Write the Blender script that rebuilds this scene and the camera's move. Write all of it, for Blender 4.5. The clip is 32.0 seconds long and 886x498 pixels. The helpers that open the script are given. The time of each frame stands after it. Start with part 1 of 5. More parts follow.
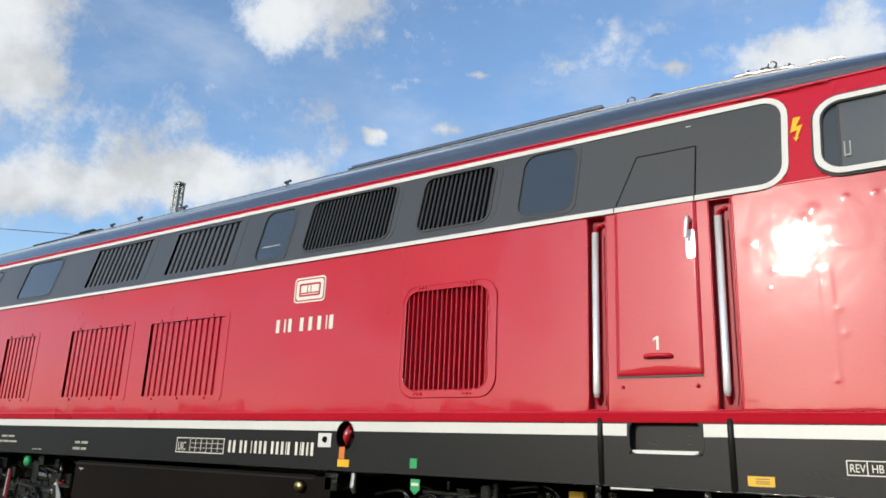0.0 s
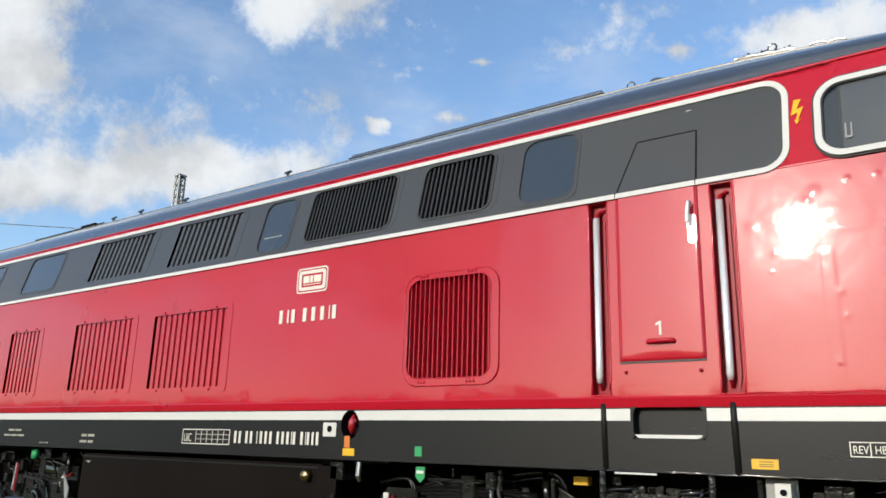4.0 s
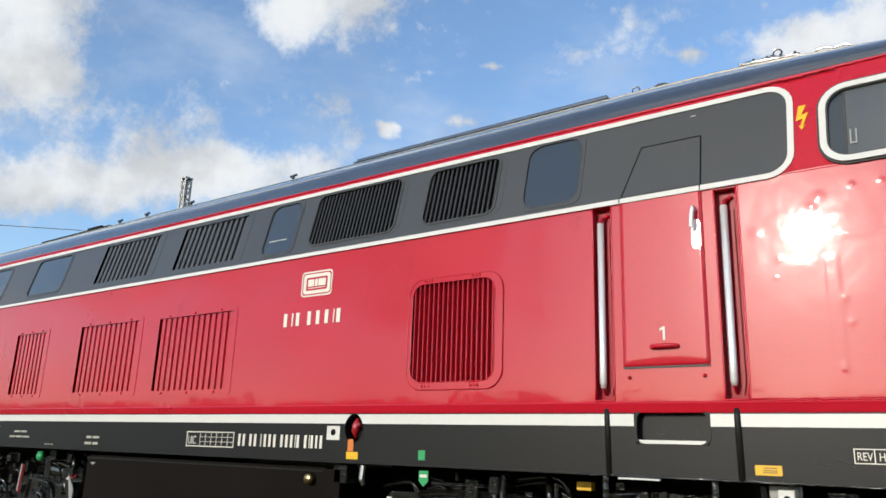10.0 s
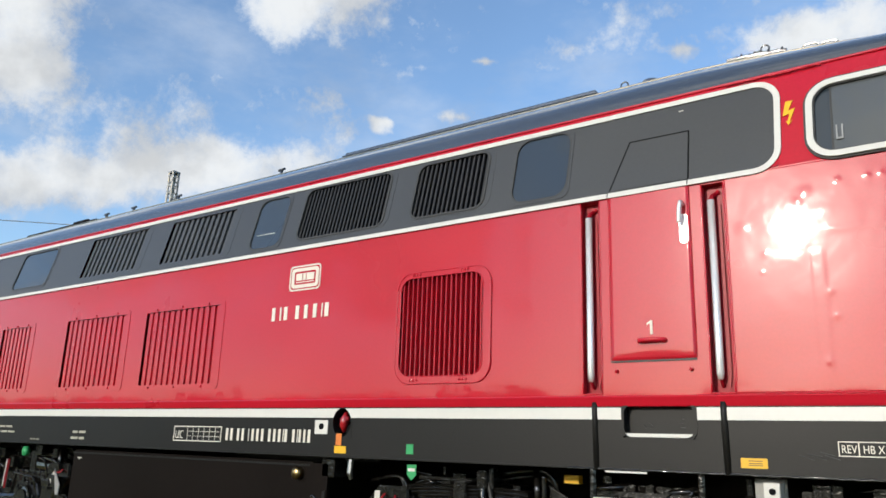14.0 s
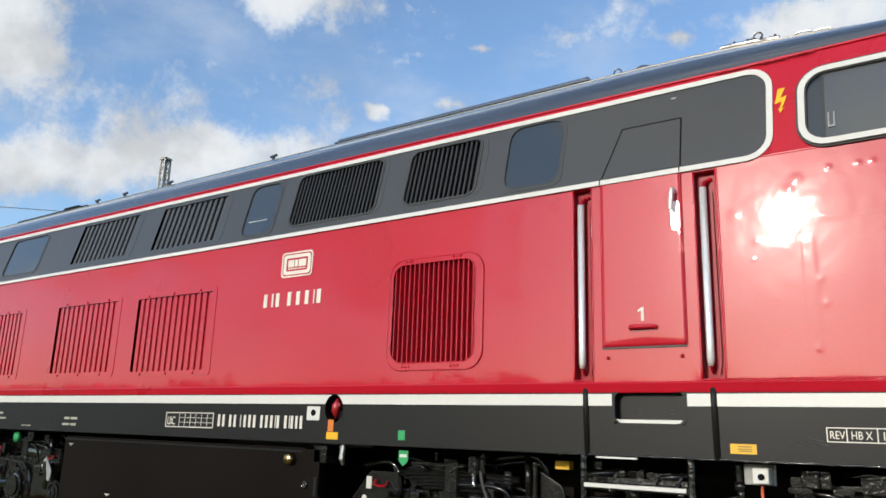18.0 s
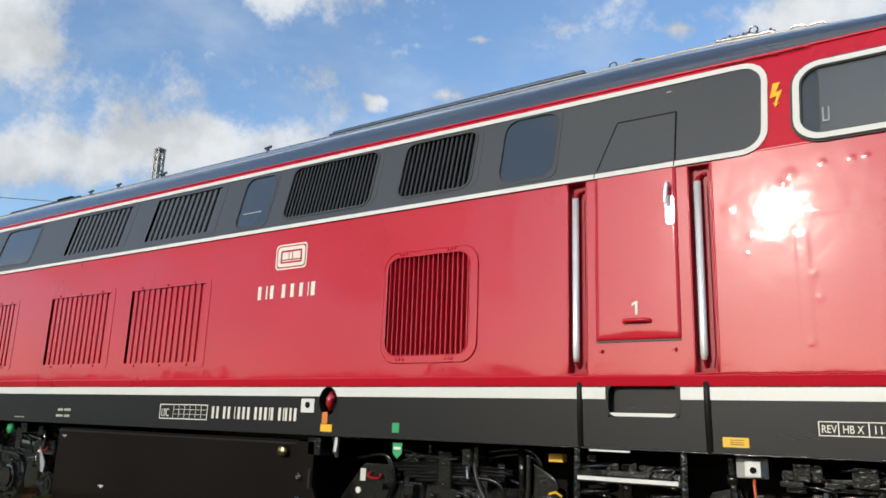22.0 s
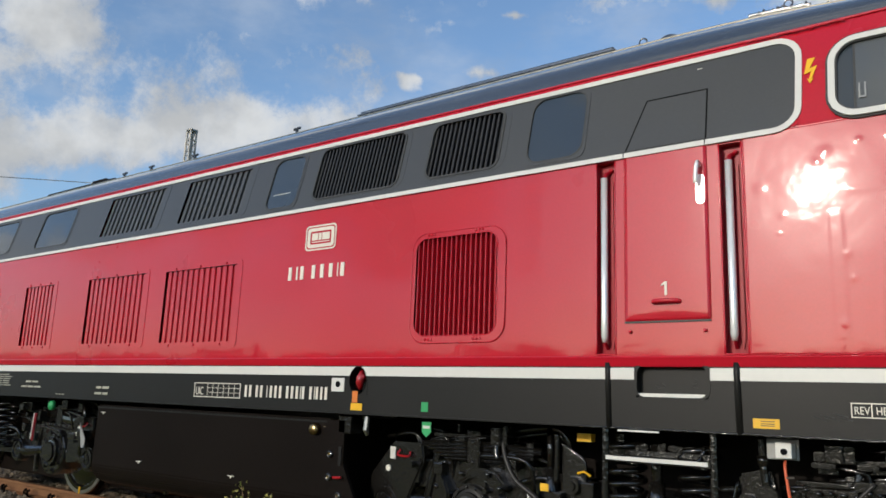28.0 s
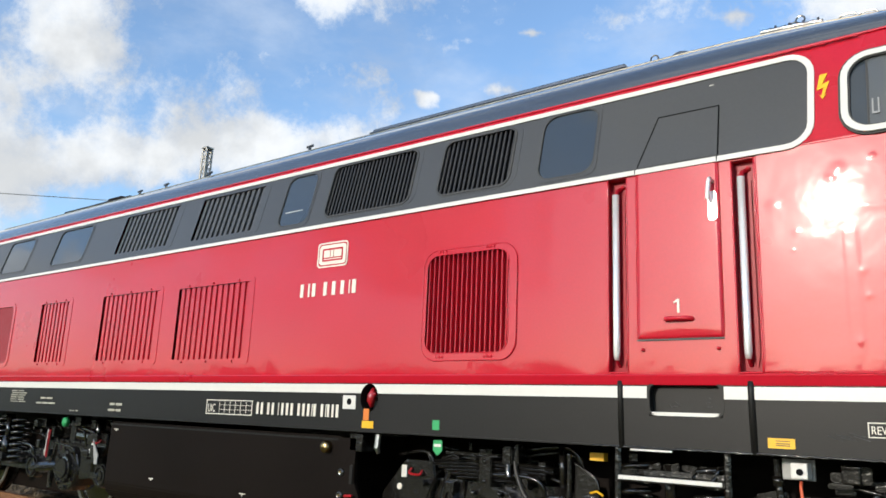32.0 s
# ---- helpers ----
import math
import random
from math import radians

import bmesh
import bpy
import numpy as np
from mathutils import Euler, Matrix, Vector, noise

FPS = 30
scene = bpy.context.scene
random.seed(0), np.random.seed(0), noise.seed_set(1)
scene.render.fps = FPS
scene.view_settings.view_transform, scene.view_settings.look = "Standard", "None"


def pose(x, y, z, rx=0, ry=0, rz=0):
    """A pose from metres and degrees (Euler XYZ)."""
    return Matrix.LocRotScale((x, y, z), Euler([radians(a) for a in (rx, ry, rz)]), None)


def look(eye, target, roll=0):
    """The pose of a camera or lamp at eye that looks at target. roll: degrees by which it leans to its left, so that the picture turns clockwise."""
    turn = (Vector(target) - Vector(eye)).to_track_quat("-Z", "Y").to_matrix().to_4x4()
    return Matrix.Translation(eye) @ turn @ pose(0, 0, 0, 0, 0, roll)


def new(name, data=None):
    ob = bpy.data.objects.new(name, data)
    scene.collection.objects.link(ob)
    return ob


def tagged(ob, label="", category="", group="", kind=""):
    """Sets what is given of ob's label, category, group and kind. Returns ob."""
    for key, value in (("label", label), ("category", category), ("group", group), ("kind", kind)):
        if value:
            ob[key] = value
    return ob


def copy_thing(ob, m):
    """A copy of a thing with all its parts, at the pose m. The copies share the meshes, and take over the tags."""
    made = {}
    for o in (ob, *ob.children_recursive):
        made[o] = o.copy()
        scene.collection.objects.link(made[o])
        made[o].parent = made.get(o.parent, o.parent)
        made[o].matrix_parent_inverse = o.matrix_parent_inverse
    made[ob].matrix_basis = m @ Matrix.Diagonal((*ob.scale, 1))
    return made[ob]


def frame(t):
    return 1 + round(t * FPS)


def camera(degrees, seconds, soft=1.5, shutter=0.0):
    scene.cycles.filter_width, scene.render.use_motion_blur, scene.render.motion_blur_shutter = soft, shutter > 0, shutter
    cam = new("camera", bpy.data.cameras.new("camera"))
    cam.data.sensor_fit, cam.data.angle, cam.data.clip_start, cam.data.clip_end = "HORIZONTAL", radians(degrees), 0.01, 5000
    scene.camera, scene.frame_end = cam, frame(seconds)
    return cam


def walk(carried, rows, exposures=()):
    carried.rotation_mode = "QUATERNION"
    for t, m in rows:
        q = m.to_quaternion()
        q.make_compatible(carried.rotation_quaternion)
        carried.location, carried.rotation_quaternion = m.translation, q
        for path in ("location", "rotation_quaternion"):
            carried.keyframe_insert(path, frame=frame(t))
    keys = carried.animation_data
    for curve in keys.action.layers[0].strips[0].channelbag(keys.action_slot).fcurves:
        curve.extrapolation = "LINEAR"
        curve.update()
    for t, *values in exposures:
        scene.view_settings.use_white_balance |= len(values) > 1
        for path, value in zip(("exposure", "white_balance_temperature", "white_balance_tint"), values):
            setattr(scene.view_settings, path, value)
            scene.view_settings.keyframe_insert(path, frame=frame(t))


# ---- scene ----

cam = camera(60.11, 32.0, soft=1.6)
PATH = [
    (0, (-0.005, -4.381, 1.206), (-1.137, -2.822, 1.742), 2.5),
    (0.5, (-0.005, -4.38, 1.206), (-1.137, -2.818, 1.733), 2.3),
    (1, (-0.004, -4.38, 1.206), (-1.138, -2.817, 1.726), 2.3),
    (1.5, (-0.004, -4.379, 1.206), (-1.145, -2.82, 1.722), 2.3),
    (2, (-0.003, -4.379, 1.206), (-1.149, -2.822, 1.72), 2.1),
    (2.5, (-0.003, -4.378, 1.206), (-1.151, -2.821, 1.712), 2.1),
    (3, (-0.002, -4.378, 1.207), (-1.15, -2.819, 1.709), 1.9),
    (3.5, (-0.001, -4.378, 1.207), (-1.145, -2.816, 1.711), 1.7),
    (5.5, (0.002, -4.381, 1.21), (-1.13, -2.816, 1.727), 1.9),
    (6, (0.002, -4.383, 1.21), (-1.129, -2.817, 1.731), 2.1),
    (6.5, (0.003, -4.384, 1.211), (-1.134, -2.823, 1.732), 2.3),
    (7, (0.005, -4.384, 1.211), (-1.141, -2.829, 1.731), 2.3),
    (7.5, (0.006, -4.385, 1.212), (-1.142, -2.832, 1.731), 2.3),
    (8, (0.007, -4.385, 1.212), (-1.144, -2.834, 1.731), 2.2),
    (8.5, (0.009, -4.385, 1.211), (-1.143, -2.834, 1.729), 2.0),
    (9, (0.01, -4.384, 1.211), (-1.142, -2.833, 1.727), 2.1),
    (9.5, (0.01, -4.383, 1.21), (-1.14, -2.83, 1.725), 1.9),
    (10, (0.011, -4.382, 1.209), (-1.14, -2.829, 1.724), 2.0),
    (10.5, (0.01, -4.381, 1.208), (-1.139, -2.828, 1.724), 2.1),
    (11, (0.01, -4.379, 1.207), (-1.14, -2.826, 1.723), 2.1),
    (11.5, (0.01, -4.379, 1.206), (-1.138, -2.824, 1.721), 2.1),
    (12, (0.01, -4.378, 1.205), (-1.134, -2.819, 1.716), 2.0),
    (12.5, (0.01, -4.378, 1.204), (-1.13, -2.815, 1.714), 1.9),
    (13, (0.01, -4.378, 1.204), (-1.126, -2.813, 1.712), 2.0),
    (13.5, (0.01, -4.378, 1.203), (-1.122, -2.809, 1.71), 1.9),
    (14, (0.011, -4.378, 1.202), (-1.118, -2.805, 1.706), 1.9),
    (14.5, (0.011, -4.377, 1.201), (-1.115, -2.802, 1.703), 2.0),
    (16.5, (0.013, -4.372, 1.197), (-1.109, -2.789, 1.682), 1.9),
    (17, (0.013, -4.372, 1.197), (-1.107, -2.786, 1.677), 2.1),
    (17.5, (0.013, -4.371, 1.197), (-1.106, -2.784, 1.673), 2.1),
    (18, (0.013, -4.372, 1.197), (-1.104, -2.782, 1.67), 1.9),
    (18.5, (0.013, -4.372, 1.197), (-1.103, -2.78, 1.667), 1.9),
    (19, (0.013, -4.372, 1.198), (-1.104, -2.78, 1.664), 1.9),
    (19.5, (0.013, -4.372, 1.198), (-1.105, -2.78, 1.664), 2.0),
    (20, (0.013, -4.372, 1.198), (-1.104, -2.779, 1.664), 2.0),
    (20.5, (0.013, -4.372, 1.199), (-1.102, -2.778, 1.663), 1.9),
    (21, (0.013, -4.372, 1.201), (-1.099, -2.775, 1.663), 1.9),
    (21.5, (0.014, -4.371, 1.203), (-1.096, -2.772, 1.66), 1.9),
    (22, (0.014, -4.371, 1.207), (-1.094, -2.769, 1.659), 2.0),
    (22.5, (0.015, -4.372, 1.211), (-1.091, -2.769, 1.668), 1.9),
    (23, (0.016, -4.372, 1.216), (-1.081, -2.783, 1.737), 1.9),
    (23.5, (0.016, -4.373, 1.221), (-1.078, -2.82, 1.846), 2.5),
    (24, (0.017, -4.375, 1.226), (-1.059, -2.884, 2.012), 3.6),
    (24.5, (0.018, -4.378, 1.231), (-1.022, -2.981, 2.215), 5.1),
    (26.5, (0.023, -4.387, 1.23), (-1.088, -3.077, 2.253), 7.4),
    (27, (0.026, -4.382, 1.226), (-1.105, -2.968, 2.076), 5.5),
    (27.5, (0.029, -4.376, 1.224), (-1.123, -2.855, 1.823), 3.2),
    (28, (0.032, -4.37, 1.222), (-1.146, -2.802, 1.616), 2.2),
    (28.5, (0.034, -4.364, 1.221), (-1.178, -2.801, 1.514), 1.3),
    (29, (0.037, -4.36, 1.22), (-1.211, -2.818, 1.476), 0.9),
    (29.5, (0.039, -4.357, 1.22), (-1.221, -2.83, 1.509), 1.1),
    (30, (0.04, -4.354, 1.221), (-1.223, -2.839, 1.546), 1.1),
    (30.5, (0.042, -4.353, 1.222), (-1.207, -2.831, 1.574), 1.3),
    (31, (0.043, -4.353, 1.223), (-1.193, -2.825, 1.594), 1.3),
    (31.5, (0.044, -4.353, 1.225), (-1.166, -2.817, 1.643), 2.2),
    (32, (0.045, -4.353, 1.227), (-1.158, -2.816, 1.662), 2.4),
]
EXPOSURES = [(0, 0.0), (5, 0.03), (14, 0.02), (18, -0.02), (22.5, -0.08), (23.5, 0.02), (24, 0.05), (24.5, -0.3), (26.5, -0.62), (27, -0.70), (27.5, -0.55), (28, -0.3), (28.5, -0.02), (29, 0.19), (30, 0.25), (32, 0.2)]
walk(cam, [(t, look(eye, target, roll)) for t, eye, target, roll in PATH], EXPOSURES)

# ---- light ----
SUN = Vector((-0.172, -0.948, 0.268)).normalized()
world = bpy.data.worlds.new("sky_world")
scene.world = world
world.use_nodes = True
wn = world.node_tree.nodes
sky = wn.new("ShaderNodeTexSky")
sky.sky_type = "NISHITA"
sky.sun_disc = False
sky.sun_elevation = math.asin(SUN.z)
sky.sun_rotation = math.atan2(SUN.x, SUN.y)
sky.air_density, sky.dust_density, sky.ozone_density = 1.0, 0.6, 3.0
wn["Background"].inputs["Strength"].default_value = 0.25
world.node_tree.links.new(sky.outputs[0], wn["Background"].inputs["Color"])
sun = new("sun", bpy.data.lights.new("sun", "SUN"))
sun.data.energy, sun.data.angle, sun.data.color = 2.7, radians(0.53), (1.0, 0.92, 0.79)
sun.matrix_world = look(SUN * 50, (0, 0, 0))

# ---- materials ----


def material(name, color, rough=0.5, metal=0.0, coat=0.0, var=0.12, scale=3.0, fine=60.0, bump=0.0, bump_scale=80.0, rough_var=0.1, random_var=0.0, tint=None, spec=0.5, bump_detail=4, coat_rough=0.045, coat_ior=1.5):
    """A node material: base colour varied by two noises, roughness by a third, with optional relief."""
    m = bpy.data.materials.new(name)
    m.use_nodes = True
    n, l = m.node_tree.nodes, m.node_tree.links
    b = n["Principled BSDF"]
    b.inputs["Metallic"].default_value = metal
    b.inputs["Coat Weight"].default_value = coat
    b.inputs["Coat Roughness"].default_value = coat_rough
    b.inputs["Coat IOR"].default_value = coat_ior
    b.inputs["Specular IOR Level"].default_value = spec
    tc = n.new("ShaderNodeTexCoord")

    def tex(sc, detail):
        t = n.new("ShaderNodeTexNoise")
        t.inputs["Scale"].default_value, t.inputs["Detail"].default_value = sc, detail
        l.new(tc.outputs["Object"], t.inputs["Vector"])
        return t

    big, small = tex(scale, 4), tex(fine, 3)
    mixv = n.new("ShaderNodeMath")
    mixv.operation = "ADD"
    l.new(big.outputs[0], mixv.inputs[0])
    l.new(small.outputs[0], mixv.inputs[1])
    last = mixv
    if random_var:
        info = n.new("ShaderNodeNewGeometry")
        ma = n.new("ShaderNodeMath")
        ma.operation = "MULTIPLY_ADD"
        ma.inputs[1].default_value = random_var
        l.new(info.outputs["Random Per Island"], ma.inputs[0])
        l.new(mixv.outputs[0], ma.inputs[2])
        last = ma
    ramp = n.new("ShaderNodeMapRange")
    ramp.inputs["From Min"].default_value, ramp.inputs["From Max"].default_value = 0.6, 1.4 + random_var
    l.new(last.outputs[0], ramp.inputs["Value"])
    mix = n.new("ShaderNodeMix")
    mix.data_type = "RGBA"
    c2 = tint or tuple(min(1, c * (1 + var)) for c in color)
    c1 = tuple(c * (1 - var) for c in color)
    mix.inputs[6].default_value, mix.inputs[7].default_value = (*c1, 1), (*c2, 1)
    l.new(ramp.outputs[0], mix.inputs[0])
    l.new(mix.outputs[2], b.inputs["Base Color"])
    rr = n.new("ShaderNodeMapRange")
    rr.inputs["To Min"].default_value, rr.inputs["To Max"].default_value = max(0.02, rough - rough_var / 2), rough + rough_var / 2
    l.new(big.outputs[0], rr.inputs["Value"])
    l.new(rr.outputs[0], b.inputs["Roughness"])
    if bump:
        bt = tex(bump_scale, bump_detail)
        bp = n.new("ShaderNodeBump")
        bp.inputs["Strength"].default_value, bp.inputs["Distance"].default_value = 1.0, bump
        l.new(bt.outputs[0], bp.inputs["Height"])
        l.new(bp.outputs[0], b.inputs["Normal"])
        l.new(bp.outputs[0], b.inputs["Coat Normal"])
    return m


RED = material("red_gloss_paint", (0.475, 0.008, 0.022), 0.28, coat=0.82, var=0.07, scale=1.2, bump=0.0019, bump_scale=3.2, rough_var=0.05, spec=0.14, bump_detail=3.2, coat_rough=0.052)
# wall red darkened by hand for the shade between fins and along door gaps
GAP = material("shaded_red_gap", (0.36, 0.004, 0.014), 0.7, spec=0.2)
# the wall's red, with the shade inside the recesses put into its colour
RED_SHADED = material("shaded_red_paint", (0.30, 0.004, 0.014), 0.4, coat=0.15, spec=0.2, var=0.1)
BAND = material("dark_grey_band_paint", (0.049, 0.050, 0.049), 0.38, coat=0.25, var=0.08, scale=0.8, bump=0.001, bump_scale=3)
FRAME = material("dark_grey_frame_paint", (0.0118, 0.0114, 0.0105), 0.45, coat=0.05, spec=0.22, var=0.14, scale=1.5, bump=0.001, bump_scale=6)
ROOF = material("blue_grey_roof_paint", (0.040, 0.048, 0.060), 0.22, coat=1.0, var=0.15, scale=1.0, bump=0.007, bump_scale=1.7, bump_detail=3, coat_ior=1.9)
WHITE = material("cream_white_paint", (0.64, 0.625, 0.575), 0.4, var=0.03, fine=25.0)
LETTER = material("cream_lettering", (0.72, 0.68, 0.58), 0.5, var=0.04)
BLACK = material("gloss_black_bogie_paint", (0.0078, 0.0070, 0.0060), 0.35, coat=1.0, spec=0.1, var=0.3, bump=0.0027, bump_scale=38, bump_detail=2, coat_rough=0.10, coat_ior=1.75)
BLACK_PLAIN = material("black_tank_paint", (0.0088, 0.0064, 0.0054), 0.45, spec=0.05, coat=0.06, var=0.25, scale=1.0, coat_rough=0.12)
# near-black base colour standing for the shade inside openings, seams and sockets
VOID = material("shade_black", (0.008, 0.008, 0.009), 0.8, var=0.1, spec=0.05)
SEAL = material("rubber_seal", (0.035, 0.035, 0.033), 0.55)
SLAT_GREY = material("grey_louvre_slat", (0.060, 0.062, 0.062), 0.4, var=0.1)
BLACK_SLAT = material("black_louvre_slat", (0.014, 0.0135, 0.013), 0.5, var=0.15)
FADED = material("faded_small_lettering", (0.36, 0.35, 0.28), 0.6, var=0.25, fine=220.0)
CHROME = material("pale_handrail_enamel", (0.86, 0.85, 0.82), 0.24, metal=0.45, coat=0.6, var=0.05)
STEEL = material("bare_wheel_steel", (0.42, 0.41, 0.38), 0.35, metal=1.0, var=0.15)
YELLOW = material("yellow_marking", (0.76, 0.42, 0.004), 0.5, var=0.06)
GREEN = material("green_tag", (0.02, 0.32, 0.10), 0.5, var=0.08)
ORANGE = material("orange_mark", (0.62, 0.17, 0.02), 0.5)
REDMARK = material("bright_red_mark", (0.36, 0.008, 0.014), 0.3, coat=0.8)
BRASS = material("brass_cap", (0.40, 0.28, 0.13), 0.3, metal=1.0)
CABLE = material("rubber_cable", (0.02, 0.018, 0.016), 0.5)
RUST = material("rusty_rail_steel", (0.17, 0.062, 0.016), 0.75, var=0.3, scale=4, fine=90, bump=0.003, tint=(0.22, 0.10, 0.035))
RAILTOP = material("worn_rail_head", (0.13, 0.055, 0.02), 0.6, metal=0.0, var=0.2)
SLEEPER = material("weathered_sleeper", (0.13, 0.10, 0.075), 0.85, var=0.3, bump=0.006)
STONE = material("ballast_stone", (0.115, 0.083, 0.050), 0.85, var=0.4, scale=8, random_var=0.9, bump=0.004, tint=(0.26, 0.205, 0.14))
SOIL = material("grassy_soil", (0.085, 0.085, 0.035), 0.95, var=0.35, scale=2, fine=30, bump=0.02, bump_scale=25)
GRASS = material("meadow_grass", (0.21, 0.31, 0.028), 0.7, var=0.3, scale=2.2, fine=9.0, random_var=0.5, tint=(0.54, 0.48, 0.13))
LEAF = material("shrub_leaf", (0.13, 0.20, 0.03), 0.5, var=0.3, random_var=0.8, tint=(0.34, 0.27, 0.06))
BARK = material("shrub_stem", (0.26, 0.16, 0.08), 0.8)
HEDGE = material("far_tree_leaf", (0.035, 0.05, 0.018), 0.8, var=0.4, scale=0.4, random_var=0.6)
MAST = material("galvanised_mast_steel", (0.30, 0.30, 0.29), 0.6, metal=0.3)
SMOKE = material("sooty_smoke", (0.37, 0.335, 0.295), 1.0, var=0.15, random_var=0.5, spec=0.0)

GLASS = bpy.data.materials.new("window_glass")
GLASS.use_nodes = True
g = GLASS.node_tree.nodes["Principled BSDF"]
g.inputs["Base Color"].default_value = (0.035, 0.045, 0.055, 1)
g.inputs["Roughness"].default_value = 0.02
g.inputs["IOR"].default_value = 1.6
g.inputs["Coat Weight"].default_value = 0.45
g.inputs["Coat Roughness"].default_value = 0.01

# lighter copy of the glass: a brighter reflection put into the base colour
SKYLIT_GLASS = GLASS.copy()
SKYLIT_GLASS.name = "skylit_window_glass"
SKYLIT_GLASS.node_tree.nodes["Principled BSDF"].inputs["Base Color"].default_value = (0.085, 0.092, 0.095, 1)

# ---- geometry helpers ----
LEAN, BELT = 0.25, 2.80


def lean(bm):
    """The window band leans inwards above the belt line."""
    for v in bm.verts:
        v.co.y += LEAN * (v.co.z - BELT)
    return bm


def part(name, bm, mat, parent=None, label="", smooth=False):
    if len(bm.faces) < 4000:
        bmesh.ops.recalc_face_normals(bm, faces=bm.faces[:])
    me = bpy.data.meshes.new(name)
    bm.to_mesh(me)
    bm.free()
    me.materials.append(mat)
    if smooth:
        for p in me.polygons:
            p.use_smooth = True
    ob = new(name, me)
    if parent:
        ob.parent = parent
    if label:
        tagged(ob, label)
    return ob


def empty(name, label, category, group="", kind=""):
    return tagged(new(name), label, category, group, kind)


def box(x0, x1, y0, y1, z0, z1, bevel=0.0, bm=None):
    own = bm is None
    bm = bm or bmesh.new()
    vs = [bm.verts.new((x, y, z)) for x in (x0, x1) for y in (y0, y1) for z in (z0, z1)]
    fs = [(0, 1, 3, 2), (4, 6, 7, 5), (0, 4, 5, 1), (2, 3, 7, 6), (0, 2, 6, 4), (1, 5, 7, 3)]
    for f in fs:
        bm.faces.new([vs[i] for i in f])
    if bevel and own:
        bmesh.ops.bevel(bm, geom=bm.edges[:], offset=bevel, segments=2, affect="EDGES", profile=0.5)
    return bm


def tube(points, r, seg=10, bm=None, closed=True):
    """A round bar or cable along points; r may be a list."""
    bm = bm or bmesh.new()
    pts = [Vector(p) for p in points]
    rs = r if isinstance(r, (list, tuple)) else [r] * len(pts)
    rings = []
    up = Vector((0.13, 0.31, 0.94))
    for i, p in enumerate(pts):
        d = (pts[min(i + 1, len(pts) - 1)] - pts[max(i - 1, 0)]).normalized()
        if abs(d.dot(up)) > 0.95:
            up = Vector((1, 0.1, 0.05))
        a = d.cross(up).normalized()
        b = d.cross(a)
        rings.append([bm.verts.new(p + (a * math.cos(k * math.tau / seg) + b * math.sin(k * math.tau / seg)) * rs[i]) for k in range(seg)])
    for ra, rb in zip(rings, rings[1:]):
        for k in range(seg):
            bm.faces.new((ra[k], ra[(k + 1) % seg], rb[(k + 1) % seg], rb[k]))
    if closed:
        bm.faces.new(rings[0][::-1])
        bm.faces.new(rings[-1])
    return bm


def curve_points(pts, n=10):
    """A smooth run through pts (Catmull-Rom)."""
    p = [Vector(q) for q in pts]
    p = [p[0]] + p + [p[-1]]
    out = []
    for a, b, c, d in zip(p, p[1:], p[2:], p[3:]):
        for k in range(n):
            t = k / n
            out.append(0.5 * ((2 * b) + (c - a) * t + (2 * a - 5 * b + 4 * c - d) * t * t + (3 * b - a - 3 * c + d) * t ** 3))
    return out + [p[-1]]


def rounded(x0, x1, z0, z1, r, seg=6):
    """Outline of a rounded rectangle in x, z, anticlockwise from the front."""
    out = []
    for cx, cz, a0 in ((x1 - r, z1 - r, 0), (x0 + r, z1 - r, 90), (x0 + r, z0 + r, 180), (x1 - r, z0 + r, 270)):
        for k in range(seg + 1):
            a = radians(a0 + 90 * k / seg)
            out.append((cx + r * math.cos(a), cz + r * math.sin(a)))
    return out


def prism(outline, y0, y1, bm=None):
    """A plate with the given x, z outline from y0 (front) to y1 (back)."""
    bm = bm or bmesh.new()
    f = [bm.verts.new((x, y0, z)) for x, z in outline]
    b = [bm.verts.new((x, y1, z)) for x, z in outline]
    bm.faces.new(f[::-1])
    bm.faces.new(b)
    n = len(f)
    for i in range(n):
        bm.faces.new((f[i], f[(i + 1) % n], b[(i + 1) % n], b[i]))
    bm.normal_update()
    return bm


def ring(outer, inner, y0, y1, bm=None):
    """A frame between two outlines with equal numbers of points."""
    bm = bm or bmesh.new()
    n = len(outer)
    of, inf = [bm.verts.new((x, y0, z)) for x, z in outer], [bm.verts.new((x, y0, z)) for x, z in inner]
    ob, inb = [bm.verts.new((x, y1, z)) for x, z in outer], [bm.verts.new((x, y1, z)) for x, z in inner]
    for i in range(n):
        j = (i + 1) % n
        bm.faces.new((of[i], inf[i], inf[j], of[j]))
        bm.faces.new((of[i], of[j], ob[j], ob[i]))
        bm.faces.new((inf[j], inf[i], inb[i], inb[j]))
    return bm


